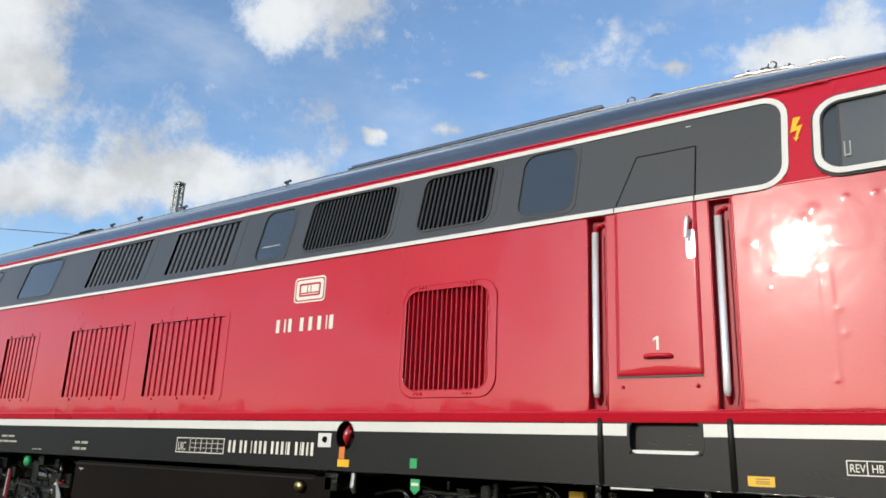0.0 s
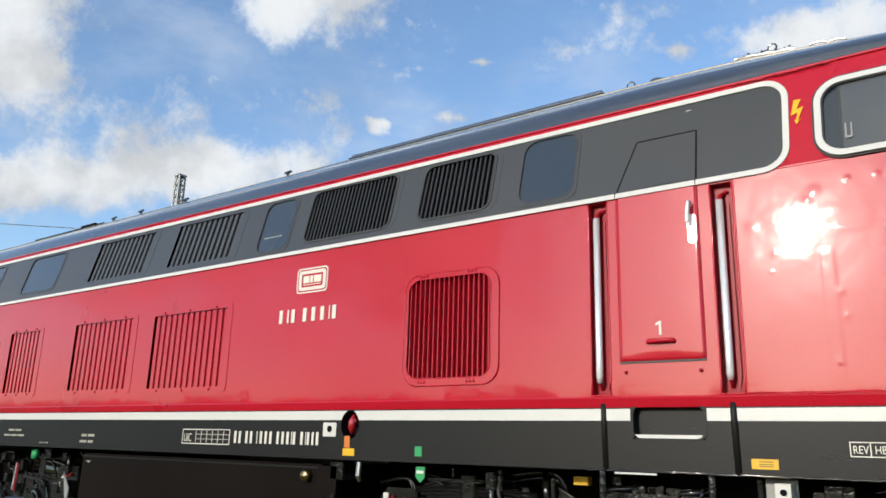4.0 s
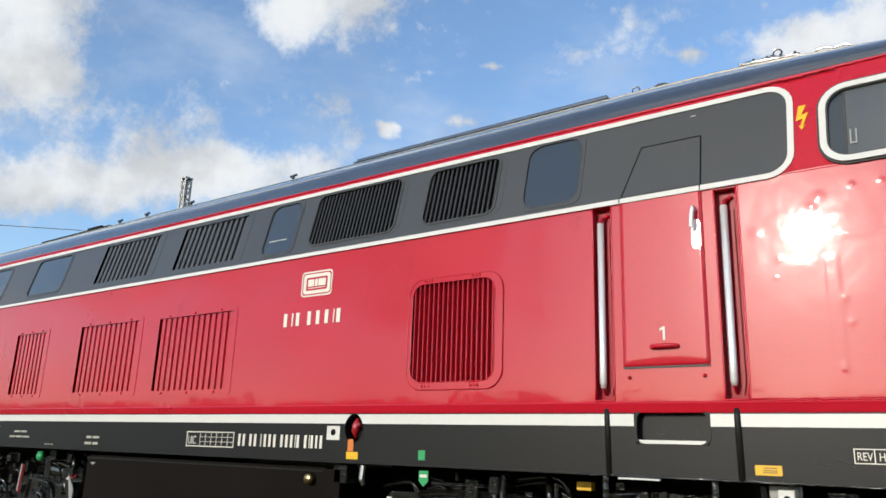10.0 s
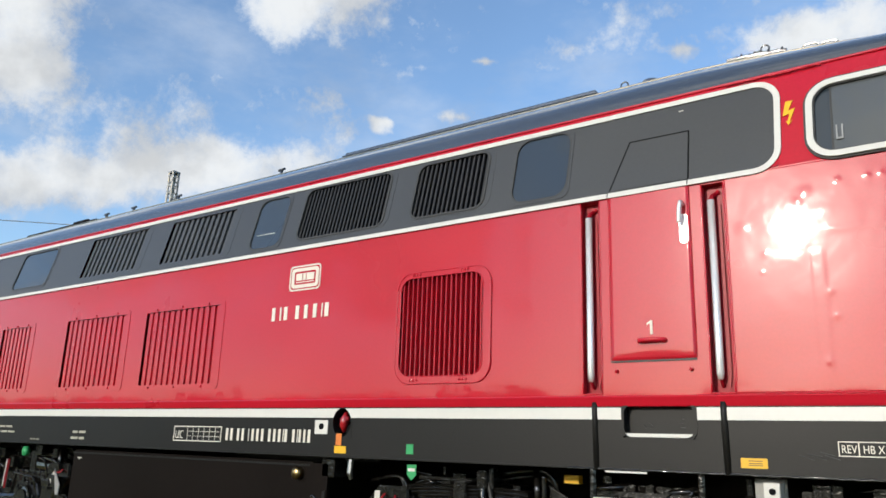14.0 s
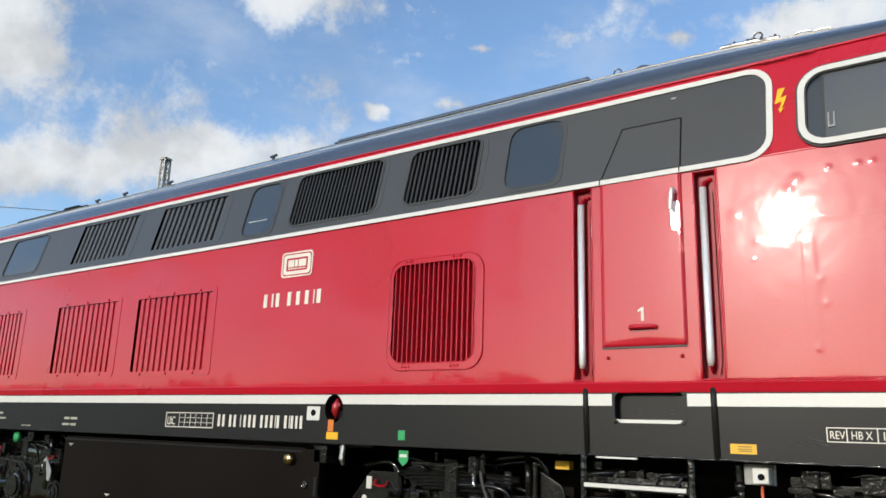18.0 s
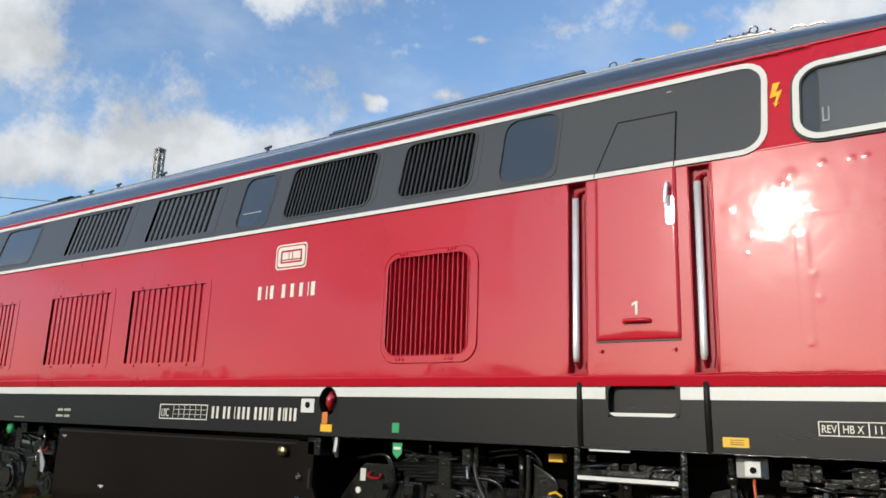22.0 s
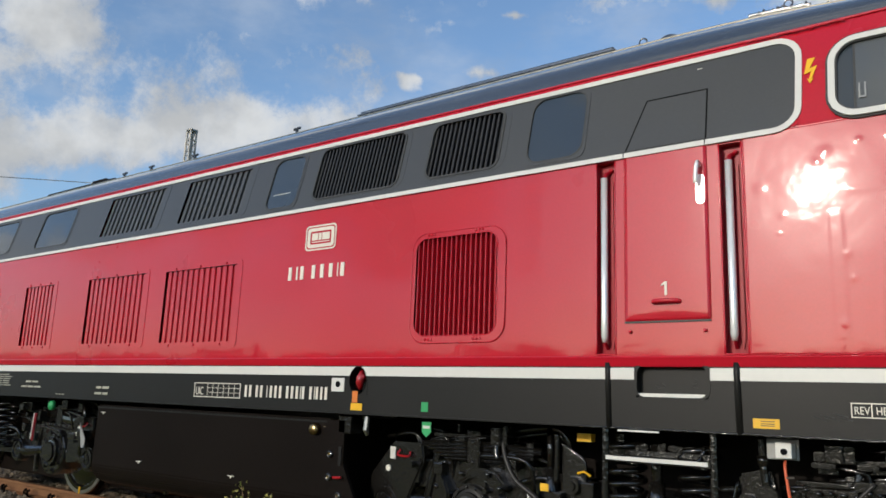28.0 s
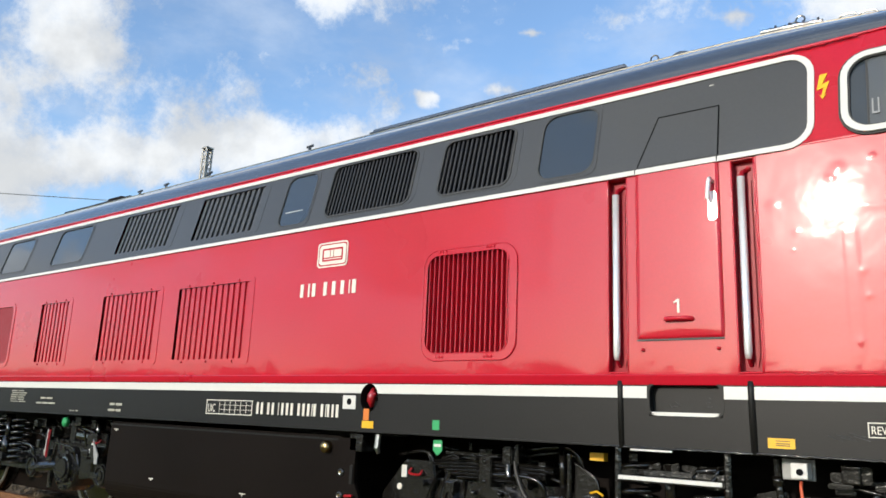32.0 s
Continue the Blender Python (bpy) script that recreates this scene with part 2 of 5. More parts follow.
def holed(x0, x1, z0, z1, holes, y0, depth):
    """A wall plate at y0 with rectangular openings (x0, x1, z0, z1) that go in by depth."""
    bm = bmesh.new()
    xs = sorted({x0, x1, *[v for h in holes for v in h[:2] if x0 < v < x1]})
    zs = sorted({z0, z1, *[v for h in holes for v in h[2:] if z0 < v < z1]})
    vs = {}

    def at(x, z):
        if (x, z) not in vs:
            vs[x, z] = bm.verts.new((x, y0, z))
        return vs[x, z]

    for xa, xb in zip(xs, xs[1:]):
        for za, zb in zip(zs, zs[1:]):
            cx, cz = (xa + xb) / 2, (za + zb) / 2
            if not any(h[0] < cx < h[1] and h[2] < cz < h[3] for h in holes):
                bm.faces.new((at(xa, za), at(xb, za), at(xb, zb), at(xa, zb)))
    edges = [e for e in bm.edges if len(e.link_faces) == 1]
    got = bmesh.ops.extrude_edge_only(bm, edges=edges)
    for v in got["geom"]:
        if isinstance(v, bmesh.types.BMVert):
            v.co.y += depth
    return bm


def disc(c, r, y0, y1, seg=24, bm=None):
    return prism([(c[0] + r * math.cos(math.tau * k / seg), c[1] + r * math.sin(math.tau * k / seg)) for k in range(seg)], y0, y1, bm)


def lathe_y(c, profile, seg=28, bm=None, caps=True):
    """Turned part on an axis along y through (c x, c z): profile of (radius, y)."""
    bm = bm or bmesh.new()
    rings = []
    for r, y in profile:
        rings.append([bm.verts.new((c[0] + r * math.cos(math.tau * k / seg), y, c[1] + r * math.sin(math.tau * k / seg))) for k in range(seg)])
    for ra, rb in zip(rings, rings[1:]):
        for k in range(seg):
            bm.faces.new((ra[k], rb[k], rb[(k + 1) % seg], ra[(k + 1) % seg]))
    if caps:
        bm.faces.new(rings[0])
        bm.faces.new(rings[-1][::-1])
    return bm


def writing(name, text, x, z, size, parent, y=-0.006, stretch=1.0, mat=None):
    cu = bpy.data.curves.new(name, "FONT")
    cu.body, cu.size, cu.extrude = text, size, 0.001
    cu.materials.append(mat or LETTER)
    ob = new(name, cu)
    ob.parent = parent
    ob.matrix_basis = pose(x, y, z, 90) @ Matrix.Diagonal((stretch, 1, 1, 1))
    return ob


# ---- ground and track ----
GROUND = -0.30
MID = 1.535  # the loco's centre line
XA, XB = -14.1, 1.1  # body ends


def relief(x, y):
    """Height of the ground: flat meadow that rises to the ballast shoulder."""
    d = abs(y - MID)
    if d < 1.30:
        base = -0.17
    elif d < 2.0:
        base = -0.17 - 0.13 * (d - 1.30) / 0.7
    else:
        base = GROUND
    return base + 0.025 * noise.noise((x * 0.9, y * 0.9, 0.3)) * (1 if d > 1.75 else 0.3)


bm = bmesh.new()
xs = [-900, -400, -150, -60] + [-30 + 0.5 * i for i in range(81)] + [20, 60, 200, 900]
ys = [-900, -300, -100, -40, -20] + [-10 + 0.35 * i for i in range(50)] + [10, 25, 60, 200, 900]
grid = [[bm.verts.new((x, y, relief(x, y))) for y in ys] for x in xs]
for i in range(len(xs) - 1):
    for j in range(len(ys) - 1):
        bm.faces.new((grid[i][j], grid[i + 1][j], grid[i + 1][j + 1], grid[i][j + 1]))
tagged(part("ground", bm, SOIL, smooth=True), "dry earth and meadow ground beside a railway track", "ground", kind="structure")


def rail(y):
    """A flat-bottomed rail with a worn head, a web and a foot."""
    prof = [(-0.07, -0.15), (0.07, -0.15), (0.07, -0.138), (0.012, -0.12), (0.012, -0.045), (0.036, -0.035), (0.036, -0.006), (0.03, 0.0), (-0.03, 0.0), (-0.036, -0.006), (-0.036, -0.035), (-0.012, -0.045), (-0.012, -0.12), (-0.07, -0.138)]
    bm = bmesh.new()
    ends = [[bm.verts.new((x, y + p, z)) for p, z in prof] for x in (-70, -40, -20, -10, -5, 0, 5, 20)]
    for a, b in zip(ends, ends[1:]):
        for k in range(len(prof)):
            bm.faces.new((a[k], a[(k + 1) % len(prof)], b[(k + 1) % len(prof)], b[k]))
    ob = tagged(part("rail", bm, RUST), "rust-brown steel rail on wooden sleepers in ballast", "rail", group="rails of the track")
    part("rail_head", box(-70, 20, y - 0.03, y + 0.03, -0.004, 0.003), RAILTOP, ob)
    return ob


RAIL_Y = (MID - 0.753, MID + 0.753)
rails = [rail(y) for y in RAIL_Y]
sleeper = None
SLEEPERS = [-22 + 0.62 * i for i in range(42)]
for x in SLEEPERS:
    if sleeper is None:
        sleeper = tagged(part("sleeper", box(-0.13, 0.13, -1.3, 1.3, -0.16, 0.0, 0.015), SLEEPER), "weathered wooden sleeper half buried in ballast", "sleeper", group="sleepers of the track")
        sleeper.matrix_basis = pose(x, MID, -0.152)
    else:
        copy_thing(sleeper, pose(x, MID, -0.152 + random.uniform(-0.006, 0.004), 0, 0, random.uniform(-1, 1)))
# rail clips: dark bent fastenings on both sides of the near rail's foot
clip = bmesh.new()
box(-0.05, 0.05, -0.07, 0.02, 0, 0.018, bm=clip)
tube([(-0.035, -0.045, 0.01), (-0.038, -0.05, 0.07), (-0.05, -0.02, 0.085)], 0.018, 6, clip)
tube([(0.035, -0.045, 0.01), (0.038, -0.05, 0.07), (0.05, -0.02, 0.085)], 0.018, 6, clip)
first = part("rail_clip", clip, BLACK_PLAIN, rails[0], "dark steel clip")
for i, x in enumerate(SLEEPERS):
    ob = first if i == 0 else new("rail_clip", first.data)
    ob.parent = rails[0]
    ob.matrix_basis = pose(x, RAIL_Y[0] - 0.075, -0.145)


def stones(name, spots, label, lo, hi):
    """Loose angular stones joined into one heap."""
    rng = np.random.default_rng(5)
    base = bmesh.new()
    bmesh.ops.create_icosphere(base, subdivisions=1, radius=1.0)
    v0 = np.array([v.co for v in base.verts])
    f0 = np.array([[v.index for v in f.verts] for f in base.faces])
    base.free()
    n = len(spots)
    size = rng.uniform(lo, hi, (n, 1, 1)) * rng.uniform(0.6, 1.3, (n, 1, 3))
    ang = rng.uniform(0, math.tau, n)
    v = v0[None] * (1 + rng.uniform(-0.28, 0.28, (n, len(v0), 1))) * size
    c, s = np.cos(ang)[:, None], np.sin(ang)[:, None]
    v = np.stack([v[..., 0] * c - v[..., 1] * s, v[..., 0] * s + v[..., 1] * c, v[..., 2] * 0.75], -1) + np.array(spots)[:, None]
    f = (f0[None] + (np.arange(n) * len(v0))[:, None, None]).reshape(-1, 3)
    me = bpy.data.meshes.new(name)
    me.from_pydata(v.reshape(-1, 3).tolist(), [], f.tolist())
    me.materials.append(STONE)
    return tagged(new(name, me), label, "ballast", kind="stuff")


spots = []
while len(spots) < 15000:
    x = -16 + 17 * random.random() ** 0.9
    y = random.uniform(-0.4, 3.0)
    if y < 0.3 and random.random() < (0.3 - y) / 0.5:
        continue
    if min(abs(y - RAIL_Y[0]), abs(y - RAIL_Y[1])) < 0.06:
        continue
    spots.append((x, y, relief(x, y) + random.uniform(-0.01, 0.02)))
stones("ballast", spots, "grey-brown angular ballast stones heaped between sleepers", 0.022, 0.05)


def grass():
    """Short blades of meadow grass in front of the ballast."""
    rng = np.random.default_rng(3)
    n = 210000
    x = rng.uniform(-16, -2.0, n)
    y = 0.42 - rng.random(n) ** 1.2 * 3.0
    keep = rng.random(n) < np.clip((0.26 - y) / 0.3, 0.02, 1)
    m = 70000  # thinner and coarser away from the track
    x = np.concatenate([x[keep], rng.uniform(-16, 7, m)])
    y = np.concatenate([y[keep], 0.2 - rng.random(m) ** 0.9 * 11])
    coarse = np.concatenate([np.ones(keep.sum()), np.full(m, 1.8)])
    n = len(x)
    z = np.array([relief(a, b) for a, b in zip(x, y)]) - 0.005
    h, w, ang = rng.uniform(0.02, 0.075, n), rng.uniform(0.002, 0.0045, n) * coarse, rng.uniform(0, math.tau, n)
    lx, ly = rng.normal(0, 0.03, n), rng.normal(0, 0.03, n)
    dx, dy = np.cos(ang) * w, np.sin(ang) * w
    a = np.stack([x - dx, y - dy, z], -1)
    b = np.stack([x + dx, y + dy, z], -1)
    m1 = np.stack([x + dx * 0.7 + lx * 0.4, y + dy * 0.7 + ly * 0.4, z + h * 0.6], -1)
    m0 = np.stack([x - dx * 0.7 + lx * 0.4, y - dy * 0.7 + ly * 0.4, z + h * 0.6], -1)
    t = np.stack([x + lx, y + ly, z + h], -1)
    v = np.stack([a, b, m1, m0, t], 1).reshape(-1, 3)
    i = np.arange(n) * 5
    faces = [(k, k + 1, k + 2, k + 3) for k in i.tolist()] + [(k + 3, k + 2, k + 4) for k in i.tolist()]
    me = bpy.data.meshes.new("grass")
    me.from_pydata(v.tolist(), [], faces)
    me.materials.append(GRASS)
    tagged(new("grass", me), "short green and straw-coloured meadow grass beside the ballast", "grass", kind="stuff")


grass()


def shrub(x, y, z):
    ob = empty("shrub", "small leafy shrub with reddish shoots growing beside the rail", "shrub")
    stems, leaves = bmesh.new(), bmesh.new()
    rng = random.Random(8)
    for k in range(13):
        a, s = rng.uniform(0, math.tau), rng.uniform(0.08, 0.40)
        h = rng.uniform(0.45, 0.80)
        tip = Vector((x + math.cos(a) * s, y + math.sin(a) * s * 0.6, z + h))
        mid = Vector((x + math.cos(a) * s * 0.35, y + math.sin(a) * s * 0.3, z + h * 0.5))
        tube(curve_points([(x + 0.02 * math.cos(a), y, z), mid, tip], 4), [0.008 - 0.0007 * i for i in range(9)], 5, stems)
        for i in range(60):
            t = rng.uniform(0.4, 1.05)
            p = mid.lerp(tip, (t - 0.4) / 0.6) + Vector([rng.uniform(-0.05, 0.05) for _ in range(3)])
            m = Matrix.LocRotScale(p, Euler([rng.uniform(0, 6.3) for _ in range(3)]), None)
            L, w = rng.uniform(0.018, 0.040), rng.uniform(0.006, 0.012)
            vs = [leaves.verts.new(m @ Vector(q)) for q in ((0, 0, 0), (w, L * 0.5, 0.003), (0, L, 0), (-w, L * 0.5, 0.003))]
            leaves.faces.new(vs)
    part("stems", stems, BARK, ob, smooth=True)
    part("leaves", leaves, LEAF, ob)
    return ob


shrub(-4.70, -0.30, relief(-4.7, -0.3))

# ---- locomotive ----
loco = empty("diesel_locomotive", "red diesel locomotive with dark grey window band, standing on the track", "locomotive")

GRILLES = [(-3.495, -2.77, 1.688, 2.412, 17), (-6.67, -5.56, 1.69, 2.39, 13), (-8.11, -7.01, 1.70, 2.405, 12), (-9.54, -8.85, 1.70, 2.40, 8)]
MESH_PANEL = (-10.98, -10.29, 1.70, 2.42)
RECESSES = [(-2.039, -1.911, 1.548, 2.770), (-1.262, -1.134, 1.546, 2.766), (-11.52, -11.40, 1.55, 2.770)]
DOOR = (-1.844, -1.338)
holes = [g[:4] for g in GRILLES] + RECESSES + [MESH_PANEL]
side = part("side_wall", holed(XA, XB, 1.50, 2.80, holes, 0.0, 0.06), RED, loco, "glossy red painted steel side wall")
# added black box in place of the dark inside of the body
part("interior_dark", box(XA + 0.3, XB - 0.3, 0.30, 2.7, 1.2, 3.5), VOID, loco)
sill = bmesh.new()
SILL = [(0.03, 1.534), (-0.004, 1.540), (-0.013, 1.536), (-0.016, 1.529), (-0.013, 1.520), (-0.004, 1.482), (0.0, 1.476), (0.03, 1.476)]
ends = [[sill.verts.new((x, y, z)) for y, z in SILL] for x in (XA, XB)]
for k in range(len(SILL)):
    sill.faces.new((ends[0][k], ends[0][(k + 1) % len(SILL)], ends[1][(k + 1) % len(SILL)], ends[1][k]))
sill.faces.new(ends[0])
sill.faces.new(ends[1][::-1])
part("side_sill", sill, RED, loco, "undercut red sill along the wall")
# recess linings whose darker red stands for the shade in there
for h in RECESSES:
    part("recess_back", box(h[0] - 0.01, h[1] + 0.01, 0.061, 0.066, h[2] - 0.01, h[3] + 0.01), RED_SHADED, loco, "recess lining in red darkened for shade")


def grille(h, lip, parent, mat, leaned=False, r=0.09, fill=0.32, proud=0.008, inset=0.004, slat_depth=0.05, depth=0.075):
    """Louvre: a frame with rounded corners and deep upright fins, backed by a sheet coloured as shade."""
    x0, x1, z0, z1, slats = h
    f = ring(rounded(x0 - lip[0], x1 + lip[1], z0 - lip[2], z1 + lip[3], r + min(lip)), rounded(x0, x1, z0, z1, r), -proud, 0.03)
    # closes the corners of the opening
    for o in (ring(rounded(x0 - 0.004, x1 + 0.004, z0 - 0.004, z1 + 0.004, 0.002), rounded(x0, x1, z0, z1, r), 0.004, 0.03),):
        me = bpy.data.meshes.new("tmp")
        o.to_mesh(me)
        o.free()
        f.from_mesh(me)
        bpy.data.meshes.remove(me)
    fr = part("grille_frame", lean(f) if leaned else f, mat[0], parent)
    # back sheet: its dark colour paints the shade behind the fins
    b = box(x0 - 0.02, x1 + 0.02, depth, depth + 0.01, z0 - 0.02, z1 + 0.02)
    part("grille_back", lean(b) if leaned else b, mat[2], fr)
    pitch = (x1 - x0) / slats
    for i in range(slats):
        xc = x0 + pitch * (i + 0.5)
        s = bmesh.new()
        w = pitch * fill
        e = min(0.004, w * 0.4)
        o = [(xc - w, inset + e), (xc - w + e, inset), (xc + w - e, inset), (xc + w, inset + e), (xc + w, inset + slat_depth), (xc - w, inset + slat_depth)]
        cut = [(r - math.sqrt(max(0.0, r * r - max(0.0, r - d) ** 2))) if d < r else 0.0 for d in (xc - x0, x1 - xc)]
        ends = (z0 + max(cut) - 0.004, z1 - max(cut) + 0.004)
        lo = [s.verts.new((x, y, ends[0])) for x, y in o]
        hi = [s.verts.new((x, y, ends[1])) for x, y in o]
        for k in range(6):
            s.faces.new((lo[k], lo[(k + 1) % 6], hi[(k + 1) % 6], hi[k]))
        s.faces.new(lo[::-1])
        s.faces.new(hi)
        part("slat", lean(s) if leaned else s, mat[1], fr)
    return fr


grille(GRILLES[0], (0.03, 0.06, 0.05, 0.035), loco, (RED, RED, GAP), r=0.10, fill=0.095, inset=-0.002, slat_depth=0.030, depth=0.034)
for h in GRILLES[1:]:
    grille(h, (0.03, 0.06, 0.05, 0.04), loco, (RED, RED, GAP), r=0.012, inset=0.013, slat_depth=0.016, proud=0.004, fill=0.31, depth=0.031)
f = part("grille_frame", ring(rounded(-11.03, -10.24, 1.65, 2.47, 0.1), rounded(*MESH_PANEL, 0.07), -0.006, 0.02), RED, loco)
part("mesh_panel", prism(rounded(*MESH_PANEL, 0.02), 0.012, 0.03), material("red_wire_mesh", (0.26, 0.012, 0.022), 0.6, bump=0.004, bump_scale=200), f, "dull dark red wire mesh")

# thick paint beads round the frame of the large grille
gx = GRILLES[0]
bead = bmesh.new()
rs = random.Random(3)
for o in (rounded(gx[0] - 0.03, gx[1] + 0.06, gx[2] - 0.05, gx[3] + 0.035, 0.13, 10), rounded(gx[0] + 0.002, gx[1] - 0.002, gx[2] + 0.002, gx[3] - 0.002, 0.10, 10)):
    pts = []
    for (ax, az), (bx, bz) in zip(o, o[1:] + o[:1]):
        k = max(1, int(math.hypot(bx - ax, bz - az) / 0.02))
        pts += [(ax + (bx - ax) * q / k, -0.006 - rs.uniform(0, 0.002), az + (bz - az) * q / k) for q in range(k)]
    tube(pts + pts[:1], [rs.uniform(0.003, 0.0065) for _ in pts] + [0.005], 6, bead)
part("paint_bead", bead, RED, loco, "lumpy paint bead round the grille frame", smooth=True)
# bolt heads on the grille frames
for x0, x1, z0, z1, k in GRILLES:
    for fx in ((0.16, 0.20, 0.24, 0.74, 0.78, 0.82) if k == 17 else (0.15, 0.5, 0.85)):
        for z in (z0 - 0.024, z1 + 0.020):
            x = x0 + (x1 - x0) * fx
            part("bolt", tube([(x, 0.0, z), (x, -0.012, z), (x, -0.016, z)], [0.011, 0.010, 0.004], 8), RED, loco, smooth=True)
# grab rails in their recesses
for x0, x1, z0, z1 in RECESSES:
    xc = (x0 + x1) / 2 - 0.014
    hr = part("handrail", tube([(xc, 0.012, z0 + 0.075), (xc, 0.012, z0 + 0.11), (xc, 0.012, z1 - 0.10)], [0.015, 0.022, 0.022], 16), CHROME, loco, "polished steel grab rail", smooth=True)
    part("bracket", tube([(xc, 0.012, z1 - 0.11), (xc + 0.004, 0.03, z1 - 0.07), (xc + 0.02, 0.058, z1 - 0.05)], 0.014, 8), RED_SHADED, hr)
    part("bracket", tube([(xc, 0.014, z0 + 0.085), (xc, 0.03, z0 + 0.06), (xc, 0.058, z0 + 0.04)], 0.011, 8), RED_SHADED, hr)
    part("bolt", tube([(xc + 0.035, 0.06, z1 - 0.045), (xc + 0.035, 0.035, z1 - 0.045)], [0.014, 0.010], 8), RED, hr, smooth=True)
    part("mounting_plate", prism([(xc + 0.028, z0 + 0.10), (xc + 0.040, z0 + 0.03), (xc + 0.052, z0 + 0.10), (xc + 0.046, z1 - 0.12), (xc + 0.030, z1 - 0.10)], 0.045, 0.052), RED_SHADED, hr)
    edge = bmesh.new()
    rs = random.Random(int(-x0 * 100))
    for a, b in (((x0, z0), (x0, z1)), ((x1, z0), (x1, z1)), ((x0, z0), (x1, z0))):
        n = 24
        tube([(a[0] + (b[0] - a[0]) * k / n, 0.001, a[1] + (b[1] - a[1]) * k / n) for k in range(n + 1)], [rs.uniform(0.0045, 0.007) for k in range(n + 1)], 8, edge)
    part("recess_edge", edge, RED, loco, "rounded painted edge of the recess", smooth=True)

# cab door
def sheet(x0, x1, z0, z1, nx, nz, depth_at):
    """A thin pressed sheet with its front at depth_at(x, z) and turned edges."""
    bm = bmesh.new()
    g = [[bm.verts.new((x, depth_at(x, z), z)) for z in np.linspace(z0, z1, nz)] for x in np.linspace(x0, x1, nx)]
    for i in range(nx - 1):
        for j in range(nz - 1):
            bm.faces.new((g[i][j], g[i + 1][j], g[i + 1][j + 1], g[i][j + 1]))
    rim = [e for e in bm.edges if len(e.link_faces) == 1]
    for v in [v for v in bmesh.ops.extrude_edge_only(bm, edges=rim)["geom"] if isinstance(v, bmesh.types.BMVert)]:
        v.co.y = 0.02
    return bm


def dented(x, z, seed, size, amount):
    return amount * noise.noise((x / size, seed, z / size))


def door_depth(x, z):
    """Slightly dented, and bowed inwards towards the lower edge."""
    low = max(0.0, 1.825 - 0.35 * (x + 1.58) ** 2 - z)
    return -0.008 + 0.55 * low * low + dented(x, z, 3, 0.22, 0.0010)


door = part("cab_door", sheet(DOOR[0], DOOR[1], 1.745, 2.795, 28, 60, door_depth), RED, loco, "red cab door with chrome lever handle", smooth=True)
rs = random.Random(9)
for x in DOOR:
    part("door_edge", tube([(x, -0.006, 2.28 + 0.0125 * k) for k in range(42)], [rs.uniform(0.002, 0.006) for k in range(42)], 6), RED, door, "thick uneven paint along the door edge", smooth=True)
part("door_rim", box(DOOR[0] - 0.005, DOOR[1] + 0.005, -0.010, -0.003, 1.734, 1.744), SEAL, door)
part("door_gap", box(DOOR[0] - 0.007, DOOR[0] - 0.001, -0.0045, 0.0, 1.75, 2.795), GAP, door)
part("door_gap", box(DOOR[1] + 0.001, DOOR[1] + 0.007, -0.0045, 0.0, 1.75, 2.795), GAP, door)
part("lever_plate", prism(rounded(-1.398, -1.345, 2.42, 2.60, 0.025), -0.014, -0.004), CHROME, door)
part("lever", tube(curve_points([(-1.372, -0.012, 2.655), (-1.374, -0.05, 2.665), (-1.382, -0.055, 2.60), (-1.386, -0.05, 2.54)], 5), 0.013, 10), CHROME, door, "chrome lever handle", smooth=True)
part("pull_handle", tube(curve_points([(-1.668, 0.0, 1.855), (-1.648, -0.035, 1.857), (-1.53, -0.035, 1.857), (-1.51, 0.0, 1.852)], 5), 0.014, 8), RED, door, "red pull handle", smooth=True)
part("door_numeral", prism([(-1.599, 1.893), (-1.584, 1.893), (-1.584, 1.975), (-1.597, 1.975), (-1.619, 1.960), (-1.619, 1.947), (-1.599, 1.959)], -0.0125, -0.004), LETTER, door, "cream painted numeral one")
for x in (-1.815, -1.368):
    part("buffer_stop", tube([(x, 0.0, 1.682), (x, -0.014, 1.681), (x, -0.024, 1.676)], [0.012, 0.010, 0.006], 10), RED, loco, smooth=True)

# window band, leaning
BAND_X = (-12.3, -0.806)
BAND_TOP = 3.413
WINDOWS = [(-2.58, -2.152, 2.858, 3.365, 0.10), (-5.29, -4.895, 2.855, 3.355, 0.085), (-9.57, -8.79, 2.88, 3.35, 0.07), (-10.97, -10.25, 2.89, 3.345, 0.07), (-12.12, -11.45, 2.89, 3.34, 0.07)]
LOUVRES = [(-3.465, -2.815, 2.885, 3.348, 15), (-4.69, -3.745, 2.878, 3.358, 23), (-6.61, -5.635, 2.88, 3.338, 12), (-8.06, -7.02, 2.885, 3.343, 12)]
band = part("window_band", lean(holed(XA, XB, 2.80, 3.455, [w[:4] for w in WINDOWS] + [h[:4] for h in LOUVRES] + [(-0.639, 0.556, 2.826, 3.282)], 0.0, 0.05)), RED, loco, "red upper side wall")
# the dark grey field is a thin coat on it, with the same openings
part("grey_field", lean(holed(BAND_X[0] + 0.03, BAND_X[1] - 0.03, 2.802, BAND_TOP - 0.018, [w[:4] for w in WINDOWS] + [h[:4] for h in LOUVRES], -0.004, 0.004)), BAND, loco, "dark grey painted window band")
part("white_border", lean(ring(rounded(BAND_X[0], BAND_X[1], 2.775, BAND_TOP, 0.15), rounded(BAND_X[0] + 0.035, BAND_X[1] - 0.035, 2.809, BAND_TOP - 0.036, 0.118), -0.012, 0.0)), WHITE, loco, "cream white line round the band")
